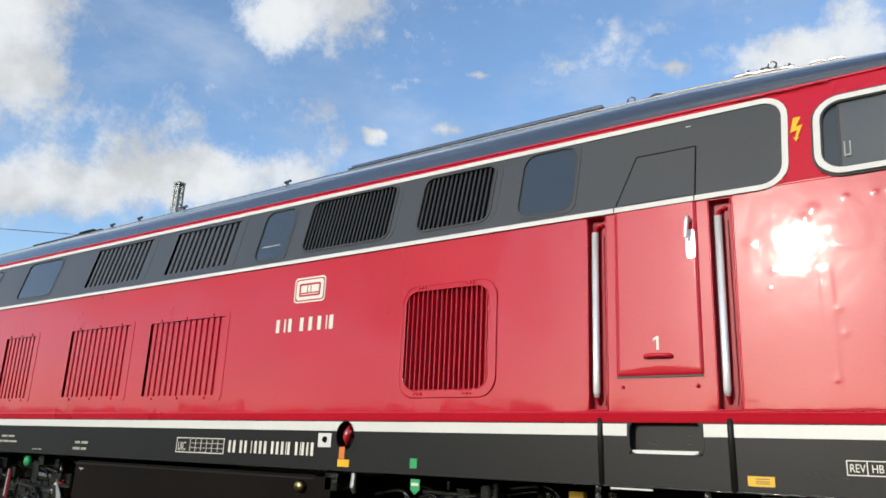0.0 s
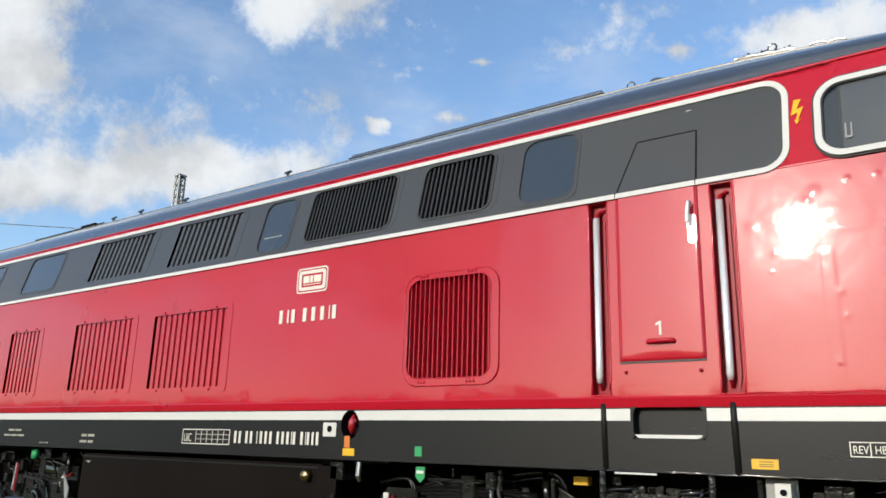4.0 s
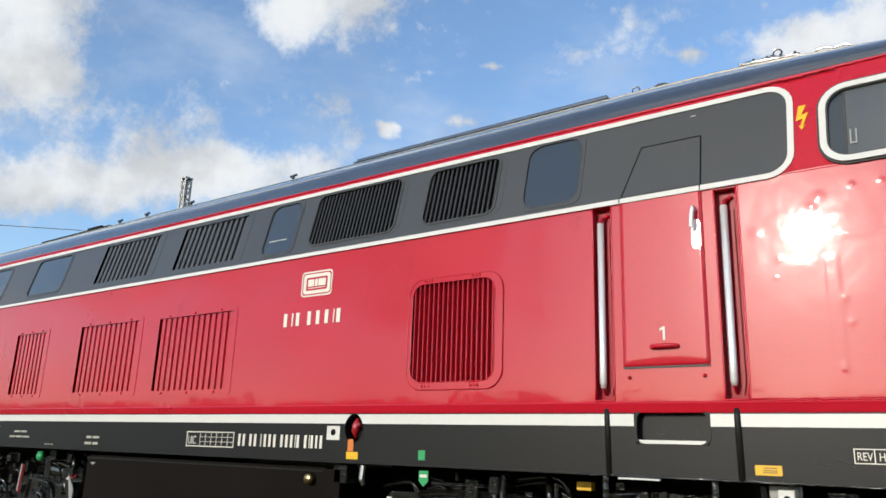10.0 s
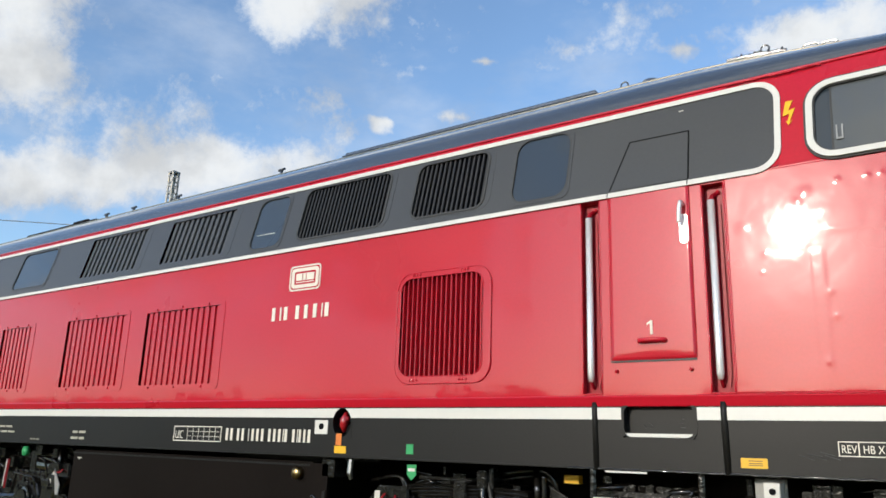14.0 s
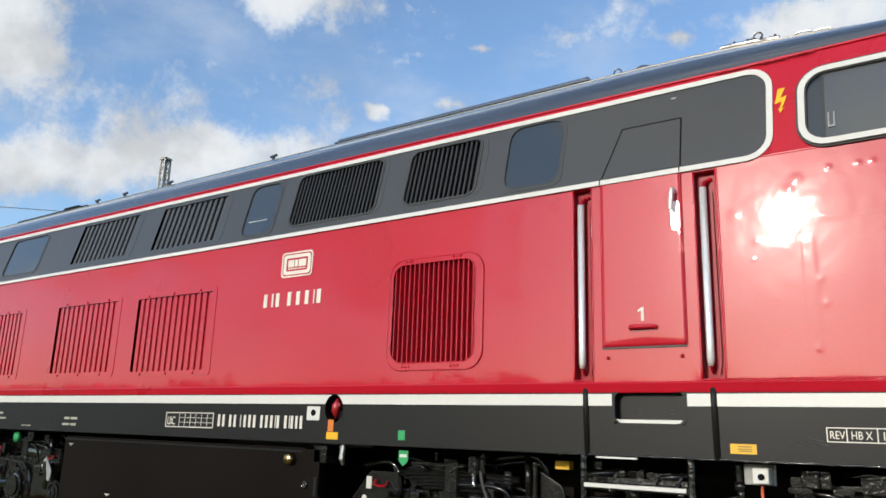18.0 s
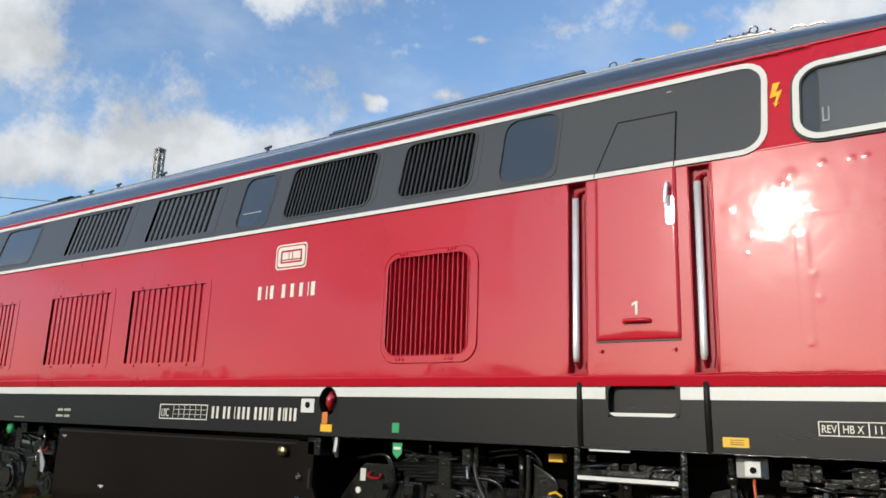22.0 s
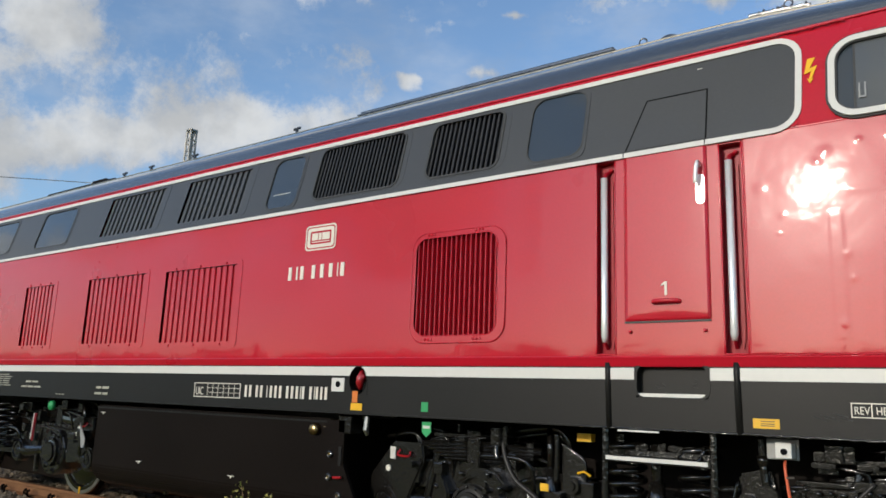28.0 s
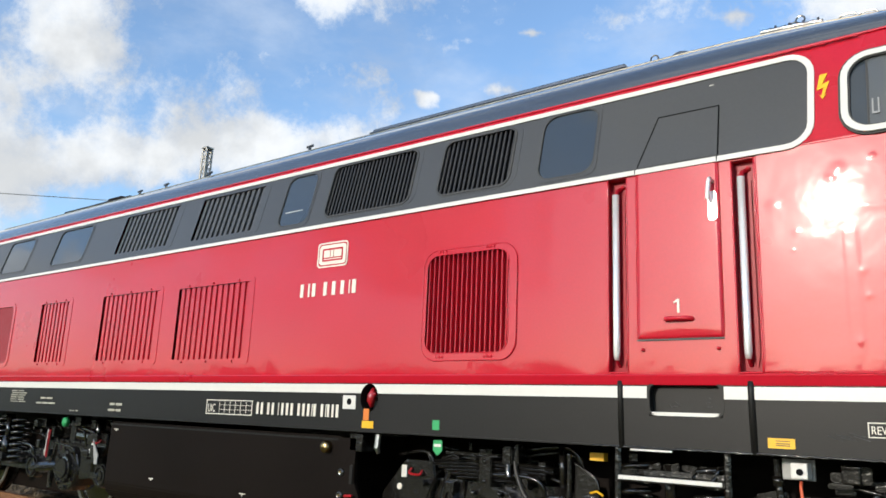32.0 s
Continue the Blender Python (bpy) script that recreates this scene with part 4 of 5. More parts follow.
part("tank_end_plate", prism([(-4.37, 1.06), (-4.18, 1.06), (-4.18, 0.74), (-4.01, 0.43), (-4.06, 0.37), (-4.37, 0.38)], 0.06, 0.09), BLACK_PLAIN, tank)
part("tank_edge", box(-7.74, -4.37, 0.066, 0.084, 1.035, 1.05), FRAME, tank)
part("filler_cap", lathe_y((-4.50, 0.980), [(0.001, 0.02), (0.03, 0.025), (0.045, 0.035), (0.048, 0.08)], 20), BRASS, tank, "brass filler cap", smooth=True)
for x, z in ((-4.31, 0.80), (-4.31, 0.63), (-4.20, 0.50), (-4.09, 0.41)):
    part("drain_cock", lathe_y((x, z), [(0.014, 0.05), (0.018, 0.036), (0.028, 0.04), (0.034, 0.08)], 16), BLACK, tank, "black drain cock", smooth=True)
    part("drain_core", disc((x + 0.004, z), 0.010, 0.033, 0.04, 10), BRASS, tank)
edge = bmesh.new()
rs = random.Random(12)
for k in range(26):
    z = 0.44 + 0.022 * k
    tube([(-4.355, 0.070, z), (-4.355, 0.062, z + rs.uniform(-0.004, 0.004))], [0.008, rs.uniform(0.003, 0.007)], 6, edge)
part("tank_weld", edge, BLACK, tank, "beaded black weld on the tank edge", smooth=True)
for x, z in ((-6.6, 0.30), (-5.9, 0.32), (-5.0, 0.29)):
    part("drain_plug", tube([(x, 0.22, z), (x, 0.19, z - 0.02)], [0.03, 0.022], 8), BLACK, tank)
for x, z in ((-6.95, 0.55), (-5.55, 0.53), (-7.68, 0.99)):
    part("tank_mark", box(x, x + 0.08, 0.076, 0.0795, z, z + 0.008), LETTER, tank)
    part("tank_mark", box(x + 0.035, x + 0.045, 0.076, 0.0795, z - 0.016, z), LETTER, tank)
part("label", box(-4.22, -4.19, 0.05, 0.058, 0.72, 0.86), FRAME, tank)
part("red_lever", tube([(-4.25, 0.04, 0.63), (-4.19, 0.03, 0.635), (-4.16, 0.03, 0.64)], 0.01, 8), REDMARK, tank)
part("hose_bracket", box(-4.25, -4.12, 0.06, 0.2, 0.96, 1.10, 0.01), BLACK, tank)
part("drain_pipe", tube([(-3.95, 0.06, 1.10), (-3.95, 0.05, 1.0), (-3.94, 0.06, 0.96)], [0.022, 0.022, 0.014], 8), STEEL, tank)

# ---- bogies ----


def coil(x, y, z0, z1, r, wire, turns):
    n = int(turns * 16)
    pts = [(x + r * math.cos(i / 16 * math.tau), y + r * math.sin(i / 16 * math.tau), z0 + (z1 - z0) * i / n) for i in range(n + 1)]
    return tube(pts, wire, 8)


def dome(r, h):
    """A rounded bolt head on y = 0 that stands out towards -y."""
    return lathe_y((0, 0), [(r, 0.0), (r, -h * 0.35), (r * 0.8, -h * 0.75), (r * 0.42, -h * 0.96), (0.0008, -h)], 10)


GLINT_BOLTS = {}


def glint_bolt_at(x, y, z, r, parent):
    """A round-headed bolt added to catch a sun glint; alike ones share a mesh."""
    if r not in GLINT_BOLTS:
        GLINT_BOLTS[r] = part("bolt", dome(r, r * 0.8), BLACK, parent, smooth=True)
        ob = GLINT_BOLTS[r]
    else:
        ob = new("bolt", GLINT_BOLTS[r].data)
        ob.parent = parent
    ob.matrix_basis = pose(x, y, z)


def bogie(cx, marks):
    """A two-axle bogie: frame, wheelsets, axle boxes, coil springs, dampers, sand boxes and brake gear."""
    fr = bmesh.new()
    for y0 in (0.36, 2.58):
        out = [(cx - 2.15, 0.62), (cx - 2.1, 0.80), (cx - 0.75, 0.82), (cx - 0.55, 0.62), (cx + 0.55, 0.62), (cx + 0.75, 0.82), (cx + 2.1, 0.80), (cx + 2.15, 0.62), (cx + 1.0, 0.56), (cx + 0.7, 0.42), (cx - 0.7, 0.42), (cx - 1.0, 0.56)]
        prism(out[::-1], y0, y0 + 0.13, fr)
    box(cx - 0.5, cx + 0.5, 0.5, 2.6, 0.45, 0.68, bm=fr)
    bo = part("bogie_frame", fr, BLACK, loco, "gloss black bogie frame")
    for sx in (-1.4, 1.4):
        x = cx + sx
        for y, s in ((0.715, 1), (2 * MID - 0.715, -1)):
            w = lathe_y((x, 0.5), [(0.10, y - s * 0.02), (0.16, y), (0.40, y + s * 0.02), (0.42, y), (0.497, y), (0.5, y + s * 0.01), (0.503, y + s * 0.10), (0.53, y + s * 0.135), (0.12, y + s * 0.135)], 48)
            wheel = part("wheel", w, BLACK, bo, "black wheel with bright tyre")
            if s == 1:
                part("tyre", lathe_y((x, 0.5), [(0.455, y - 0.004), (0.496, y - 0.004), (0.5, y + 0.01), (0.455, y + 0.01), (0.455, y - 0.004)], 48, caps=False), STEEL, bo)
                part("tyre_mark", box(x - 0.012, x + 0.012, y - 0.010, y - 0.002, 0.004, 0.085), YELLOW, bo, "yellow tyre mark")
        part("axle", tube([(x, 0.6, 0.5), (x, 2.5, 0.5)], 0.09, 14), BLACK, bo)
        # axle box with round cover and bolts
        ab = bmesh.new()
        oct_ = [(x + 0.27 * math.cos(k * math.tau / 12 + 0.26), 0.5 + 0.26 * math.sin(k * math.tau / 12 + 0.26)) for k in range(12)]
        prism(oct_, 0.32, 0.62, ab)
        box(x - 0.36, x + 0.36, 0.36, 0.6, 0.42, 0.58, bm=ab)
        bmesh.ops.bevel(ab, geom=ab.edges[:], offset=0.012, segments=1, affect="EDGES")
        ax = part("axle_box", ab, BLACK, bo)
        part("axle_cover", lathe_y((x, 0.5), [(0.001, 0.262), (0.108, 0.262), (0.112, 0.285), (0.135, 0.29), (0.137, 0.28), (0.16, 0.28), (0.168, 0.33)], 28), FRAME if sx < 0 and marks else BLACK, bo)
        for k in range(8):
            a = k * math.tau / 8 + 0.2
            part("bolt", disc((x + 0.205 * math.cos(a), 0.5 + 0.205 * math.sin(a)), 0.017, 0.295, 0.325, 6), BLACK, bo)
        for k in range(10):
            a = k * math.tau / 10
            part("bolt", disc((x + 0.245 * math.cos(a), 0.5 + 0.235 * math.sin(a)), 0.012, 0.308, 0.325, 6), BLACK, bo)
        # guide arms and rubber springs
        for sgn in (-1, 1):
            part("guide_arm", tube([(x + sgn * 0.28, 0.38, 0.50), (x + sgn * 0.78, 0.36, 0.46)], [0.055, 0.08], 12), BLACK, bo)
            part("arm_bush", lathe_y((x + sgn * 0.80, 0.47), [(0.001, 0.288), (0.05, 0.29), (0.055, 0.305), (0.085, 0.305), (0.09, 0.29), (0.11, 0.29), (0.115, 0.31), (0.13, 0.31), (0.135, 0.42)], 24), BLACK, bo)
        # brake cylinder and linkage above
        part("brake_cylinder", tube([(x + 0.12, 0.42, 0.88), (x + 0.44, 0.42, 0.86)], [0.09, 0.085], 16), BLACK, bo)
        for k in range(4):
            z = 0.84 + 0.045 * k
            part("leaf_plate", box(x - 0.42, x + 0.33, 0.40, 0.52, z, z + 0.03, 0.004), BLACK, bo)
        part("spring_clamp", box(x - 0.10, x + 0.02, 0.37, 0.55, 0.80, 1.04, 0.01), BLACK, bo)
        part("brake_hanger", tube([(x - 0.33, 0.38, 0.95), (x - 0.42, 0.36, 0.55), (x - 0.40, 0.36, 0.25)], [0.03, 0.035, 0.03], 8), BLACK, bo)
        part("damper", tube([(x + 0.62, 0.32, 1.08), (x + 0.63, 0.32, 0.80)], 0.026, 10), BLACK, bo, smooth=True)
        part("damper", tube([(x + 0.63, 0.32, 0.82), (x + 0.64, 0.32, 0.50)], 0.04, 12), BLACK, bo, smooth=True)
    # secondary coil springs
    for sx in (-0.22, 0.22):
        for k, (r, w) in enumerate(((0.105, 0.019),)):
            part("coil_spring", coil(cx + sx, 0.30, 0.50, 1.02, r, w, 7), BLACK, bo, "black coil spring", smooth=True)
        part("spring_seat", lathe_y((0, 0), [(0.13, -0.01), (0.13, 0.02)], 20), BLACK, bo).matrix_basis = pose(cx + sx, 0.30, 0.49, 90)
    part("centre_damper", tube([(cx - 0.01, 0.24, 1.02), (cx - 0.01, 0.24, 0.74)], 0.035, 12), BLACK, bo, smooth=True)
    part("centre_damper", tube([(cx - 0.01, 0.24, 0.80), (cx - 0.01, 0.24, 0.56)], 0.05, 12), BLACK, bo, smooth=True)
    part("damper_eye", lathe_y((cx - 0.005, 0.55), [(0.02, 0.18), (0.055, 0.18), (0.06, 0.28)], 18), FRAME, bo)
    # sand boxes
    for sx in (-1, 1):
        x = cx + sx * 2.05
        sb = prism([(x - 0.30, 0.40), (x + 0.05, 0.45), (x + 0.22, 0.80), (x + 0.2, 0.92), (x - 0.08, 0.92), (x - 0.30, 0.66)], 0.30, 0.6)
        bmesh.ops.bevel(sb, geom=sb.edges[:], offset=0.012, segments=2, affect="EDGES")
        box_ = part("sand_box", sb, BLACK, bo, "black sand box")
        if marks and sx < 0 or not marks and sx > 0:
            part("label", box(x - 0.10, x - 0.05, 0.29, 0.298, 0.79, 0.88), WHITE, bo, "white label")
            part("label", disc((x - 0.115, 0.72), 0.024, 0.29, 0.298, 16), LETTER, bo)
            part("red_handle", tube(curve_points([(x + 0.0, 0.29, 0.86), (x + 0.0, 0.26, 0.825), (x + 0.10, 0.26, 0.82), (x + 0.10, 0.29, 0.85)], 4), 0.009, 6), REDMARK, bo, "red handle")
        part("sand_pipe", tube(curve_points([(x, 0.45, 0.45), (x + 0.02, 0.6, 0.3), (x - sx * 0.1, 0.74, 0.12)], 5), 0.018, 8), BLACK, bo)
    # bolt rows added for glints on the frame, the axle boxes and the sand boxes
    rb = random.Random(40 + int(-cx))
    for k in range(34):
        glint_bolt_at(cx - 2.05 + 0.125 * k, 0.358, 0.765 + (0.03 if abs(k - 16.5) > 6 else -0.19) + rb.uniform(-0.01, 0.01), 0.016, bo)
        glint_bolt_at(cx - 2.0 + 0.12 * k, 0.352, 0.60 + rb.uniform(-0.03, 0.03), 0.011, bo)
    for sx in (-1.4, 1.4):
        for k in range(12):
            a = k * math.tau / 12 + 0.13
            glint_bolt_at(cx + sx + 0.148 * math.cos(a), 0.279, 0.5 + 0.148 * math.sin(a), 0.011, bo)
        for k in range(9):
            glint_bolt_at(cx + sx - 0.32 + 0.08 * k, 0.358, 0.565 if k % 2 else 0.435, 0.016, bo)
    for k in range(7):
        glint_bolt_at(cx - 2.29 + 0.07 * k, 0.298, 0.47 + 0.055 * k, 0.011, bo)
    # loose pipes and small fittings that fill the frame
    rng = random.Random(int(cx * 10))
    for k in range(120):
        x = cx + rng.uniform(-2.1, 2.1)
        if abs(x - cx) < 0.36:
            continue
        z = rng.uniform(0.62, 1.06)
        L = rng.uniform(0.10, 0.40)
        y = rng.uniform(0.26, 0.55)
        if k % 3 == 2:
            part("bolt", disc((x, z - 0.1), rng.uniform(0.015, 0.03), y - 0.03, y + 0.06, 6), BLACK, bo)
        elif k % 3:
            part("pipe", tube(curve_points([(x - L, y, z), (x, y - 0.02, z + rng.uniform(-0.05, 0.05)), (x + L * 0.3, y, z - 0.06), (x + L * 0.3, y + 0.05, z - 0.25)], 4), rng.uniform(0.010, 0.022), 8), BLACK, bo, smooth=True)
        else:
            part("fitting", box(x, x + rng.uniform(0.05, 0.16), y - 0.05, y + 0.08, z - 0.04, z + rng.uniform(0.02, 0.08), 0.008), BLACK, bo)
    return bo


# plain black boxes added behind the bogies to block light and keep it dark
part("underfloor_blocker", box(-4.35, 0.9, 0.86, 2.25, 0.08, 1.12, 0.03), BLACK_PLAIN, loco, "plain black box added to darken the space under the floor")
part("underfloor_blocker", box(-12.9, -7.8, 0.86, 2.25, 0.10, 1.12, 0.03), BLACK_PLAIN, loco, "plain black box added to darken the space under the floor")
near = bogie(-1.75, True)
far = bogie(-10.45, False)
part("warning_rod", tube([(-9.45, 0.28, 0.92), (-9.45, 0.27, 0.60)], 0.011, 8), REDMARK, far, "red and white rod")
part("warning_rod", tube([(-9.47, 0.265, 0.92), (-9.47, 0.255, 0.62)], 0.007, 6), WHITE, far)
part("green_knob", lathe_y((-8.72, 1.03), [(0.002, 0.05), (0.05, 0.06), (0.055, 0.1)], 16), GREEN, far, "green knob", smooth=True)
part("guard_plate", prism([(-8.30, 0.86), (-8.16, 0.70), (-8.17, 0.60), (-8.22, 0.60)], 0.2, 0.21), MAST, far, "bare metal guard plate")



def bogie_gear(bo):
    """Leaf springs, levers, valves and castings that hang at the front of the near bogie."""
    def plate(name, outline, y0, y1, edge=0.008, label=""):
        bm = prism(outline, y0, y1)
        bmesh.ops.bevel(bm, geom=bm.edges[:], offset=edge, segments=2, affect="EDGES")
        return part(name, bm, BLACK, bo, label, smooth=False)

    def rod(name, pts, r, label="", mat=None):
        return part(name, tube(curve_points(pts, 5), r, 10), mat or BLACK, bo, label, smooth=True)

    # leaf spring pack with its buckle
    for k in range(6):
        z, cut = 0.945 - 0.024 * k, 0.055 * max(0, k - 1)
        n = 14
        xs = [-3.58 + cut + (1.01 - 2 * cut) * i / n for i in range(n + 1)]
        sag = [0.02 * ((x + 3.08) / 0.5) ** 2 for x in xs]
        bm = bmesh.new()
        rows = [[bm.verts.new((x, y, z - g + dz)) for y, dz in ((0.27, 0.0), (0.262, 0.009), (0.27, 0.018), (0.37, 0.018), (0.37, 0.0))] for x, g in zip(xs, sag)]
        for a, b in zip(rows, rows[1:]):
            for i in range(5):
                bm.faces.new((a[i], a[(i + 1) % 5], b[(i + 1) % 5], b[i]))
        bm.faces.new(rows[0])
        bm.faces.new(rows[-1][::-1])
        part("spring_leaf", bm, BLACK, bo, "black spring leaf")
    plate("spring_buckle", [(-3.15, 0.79), (-3.045, 0.79), (-3.045, 0.985), (-3.15, 0.985)], 0.24, 0.38)
    for z in (0.82, 0.955):
        glint_bolt_at(-3.10, 0.24, z, 0.016, bo)
    # levelling valve over the axle
    plate("levelling_valve", [(-2.945, 0.945), (-2.87, 0.945), (-2.87, 1.065), (-2.945, 1.065)], 0.22, 0.34)
    plate("valve_flange", [(-2.87, 0.935), (-2.83, 0.945), (-2.83, 1.085), (-2.87, 1.075)], 0.25, 0.36, 0.006)
    rod("valve_stem", [(-2.905, 0.24, 0.95), (-2.90, 0.235, 0.90), (-2.885, 0.23, 0.86)], 0.022)
    rod("hanging_pin", [(-3.25, 0.28, 1.08), (-3.25, 0.28, 1.02)], 0.014)
    # lugs and guide castings round the axle box
    plate("axle_lug", [(-3.47, 0.52), (-3.44, 0.67), (-3.35, 0.68), (-3.31, 0.60), (-3.31, 0.48), (-3.40, 0.45)], 0.25, 0.40, 0.014)
    plate("axle_crown", [(-3.30, 0.68), (-3.24, 0.76), (-3.05, 0.79), (-2.93, 0.765), (-2.84, 0.67), (-2.90, 0.62), (-3.02, 0.70), (-3.14, 0.715), (-3.24, 0.66)], 0.27, 0.45, 0.014)
    for x, z in ((-3.42, 0.63), (-3.37, 0.50), (-2.88, 0.66), (-3.20, 0.735), (-2.98, 0.745)):
        glint_bolt_at(x, 0.25, z, 0.020, bo)
    plate("lower_bar", [(-2.90, 0.33), (-2.20, 0.335), (-2.20, 0.365), (-2.90, 0.36)], 0.27, 0.36)
    rod("brake_rod", [(-2.86, 0.28, 0.40), (-2.55, 0.26, 0.385), (-2.2, 0.26, 0.40)], 0.016)
    # gusset with its pivot beside the springs
    plate("gusset", [(-2.43, 0.985), (-2.38, 0.96), (-2.262, 0.885), (-2.262, 0.46), (-2.20, 0.44), (-2.20, 0.40), (-2.34, 0.40), (-2.44, 0.62)], 0.30, 0.33, 0.006)
    # round rod added along the gusset so its edge catches a line of glint
    rod("gusset_edge", [(-2.43, 0.297, 0.985), (-2.38, 0.297, 0.96), (-2.265, 0.297, 0.882), (-2.262, 0.297, 0.70), (-2.262, 0.297, 0.47)], 0.007)
    rod("lifting_rod", [(-2.452, 0.27, 1.06), (-2.450, 0.27, 0.90), (-2.456, 0.27, 0.74)], 0.018)
    part("pivot", lathe_y((-2.34, 0.73), [(0.001, 0.235), (0.03, 0.235), (0.034, 0.25), (0.055, 0.25), (0.06, 0.30)], 20), BLACK, bo)
    rod("thin_hose", [(-2.50, 0.24, 0.66), (-2.52, 0.22, 0.52), (-2.50, 0.22, 0.40), (-2.42, 0.22, 0.30)], 0.008, mat=CABLE)
    part("drain_tap", tube([(-2.64, 0.22, 0.665), (-2.635, 0.22, 0.635), (-2.60, 0.22, 0.63)], 0.011, 8), STEEL, bo, smooth=True)
    part("guard_iron", prism([(-3.658, 0.40), (-3.642, 0.40), (-3.685, 0.22), (-3.70, 0.22)], 0.24, 0.25), STEEL, bo, "bare steel guard iron")
    # cross gear over the coil springs
    rs = random.Random(77)
    for k in range(9):
        x = -1.97 + 0.056 * k
        plate("gear_block", [(x, 0.985 + rs.uniform(0, 0.01)), (x + 0.05, 0.985), (x + 0.05, 1.01 + rs.uniform(0, 0.03)), (x, 1.02)], 0.22 + rs.uniform(-0.02, 0.02), 0.40, 0.005)
    plate("spring_top", [(-2.02, 0.955), (-1.42, 0.955), (-1.42, 0.985), (-2.02, 0.985)], 0.18, 0.42)
    rod("brake_hose", [(-1.58, 0.20, 0.985), (-1.60, 0.17, 0.95), (-1.52, 0.16, 0.935), (-1.47, 0.18, 0.97), (-1.46, 0.2, 1.03)], 0.011)
    part("damper_eye", lathe_y((-1.833, 0.575), [(0.001, 0.155), (0.022, 0.155), (0.026, 0.165), (0.040, 0.165), (0.044, 0.19), (0.044, 0.24)], 18), FRAME, bo, smooth=True)
    # lever casting, hanger and valve blocks beyond the steps
    plate("lever_casting", [(-1.29, 0.89), (-1.12, 0.935), (-1.10, 0.86), (-1.08, 0.62), (-1.05, 0.50), (-1.10, 0.42), (-1.27, 0.42), (-1.30, 0.60), (-1.29, 0.70)], 0.26, 0.34, 0.014)
    rod("lifting_rod", [(-1.154, 0.24, 1.11), (-1.148, 0.24, 0.95), (-1.134, 0.24, 0.81)], 0.022)
    part("rod_collar", tube([(-1.150, 0.24, 1.0), (-1.147, 0.24, 0.95)], 0.034, 12), BLACK, bo, smooth=True)
    part("pivot", lathe_y((-1.242, 0.735), [(0.001, 0.205), (0.028, 0.205), (0.032, 0.22), (0.052, 0.22), (0.056, 0.28)], 20), BLACK, bo)
    part("link_eye", lathe_y((-1.13, 0.785), [(0.03, 0.21), (0.058, 0.21), (0.062, 0.22), (0.062, 0.28)], 20), BLACK, bo)
    for r, y in ((0.125, 0.25), (0.098, 0.235), (0.070, 0.225), (0.04, 0.215)):
        part("bush_ring", lathe_y((-1.182, 0.53), [(r - 0.02, y + 0.012), (r - 0.012, y), (r - 0.004, y + 0.002), (r, y + 0.02)], 28, caps=False), BLACK, bo, smooth=True)
    rod("hanger", [(-1.288, 0.23, 0.845), (-1.32, 0.22, 0.70), (-1.356, 0.22, 0.525)], 0.010)
    # bolt heads scattered at random over the casting, added for sparkle
    for k in range(26):
        a = rs.uniform(0, math.tau)
        d = rs.uniform(0.05, 0.13)
        glint_bolt_at(-1.185 + d * math.cos(a), 0.258, 0.62 + 1.6 * d * math.sin(a), 0.016 if k % 2 else 0.011, bo)
    for x, z, w, h, y in ((-0.90, 0.955, 0.12, 0.03, 0.22), (-0.89, 0.99, 0.06, 0.05, 0.24), (-0.80, 1.0, 0.05, 0.08, 0.22), (-0.74, 0.985, 0.05, 0.09, 0.23), (-0.68, 0.96, 0.10, 0.03, 0.22), (-0.98, 0.86, 0.26, 0.025, 0.21), (-0.96, 0.82, 0.22, 0.03, 0.24), (-0.70, 0.85, 0.2, 0.05, 0.22), (-0.55, 0.97, 0.12, 0.1, 0.24)):
        plate("valve_block", [(x, z), (x + w, z + 0.004), (x + w, z + h), (x, z + h)], y, y + 0.12, 0.006)
    plate("motor_cover", [(-1.0, 0.66), (-0.42, 0.63), (-0.42, 0.82), (-0.50, 0.84), (-1.0, 0.845)], 0.27, 0.42, 0.016)
    for k in range(30):
        glint_bolt_at(-0.99 + 0.02 * k, 0.268 - (0.06 if k % 3 == 0 else 0.0), (0.835, 0.865, 0.655)[k % 3] + rs.uniform(-0.012, 0.012), 0.011 if k % 2 else 0.016, bo)
    rod("cable_loop", [(-0.94, 0.2, 0.62), (-0.85, 0.17, 0.72), (-0.70, 0.18, 0.80), (-0.60, 0.2, 0.9)], 0.010, mat=CABLE)
    for x, z in ((-0.97, 0.905), (-0.93, 0.75), (-0.90, 0.69)):
        part("cable_tie", tube([(x - 0.02, 0.05, z), (x + 0.02, 0.05, z + 0.004)], 0.005, 6), STEEL, bo)


bogie_gear(near)
part("frame_mark", box(-1.97, -1.86, 0.352, 0.358, 0.475, 0.49), LETTER, near)
part("frame_mark", box(-1.74, -1.64, 0.352, 0.358, 0.475, 0.49), LETTER, near)
# cables and marks on the near bogie
part("earth_cable", tube(curve_points([(-2.84, 0.30, 1.08), (-2.86, 0.26, 0.95), (-2.75, 0.22, 0.75), (-2.55, 0.20, 0.62), (-2.52, 0.18, 0.48), (-2.7, 0.17, 0.40), (-2.9, 0.19, 0.44), (-3.05, 0.235, 0.50)], 8), 0.016, 10), CABLE, near, "grey rubber cable to the axle cover", smooth=True)
part("axle_cap", lathe_y((-3.16, 0.5), [(0.001, 0.248), (0.080, 0.248), (0.086, 0.256), (0.088, 0.27)], 28), SLAT_GREY, near, "grey axle end cap")
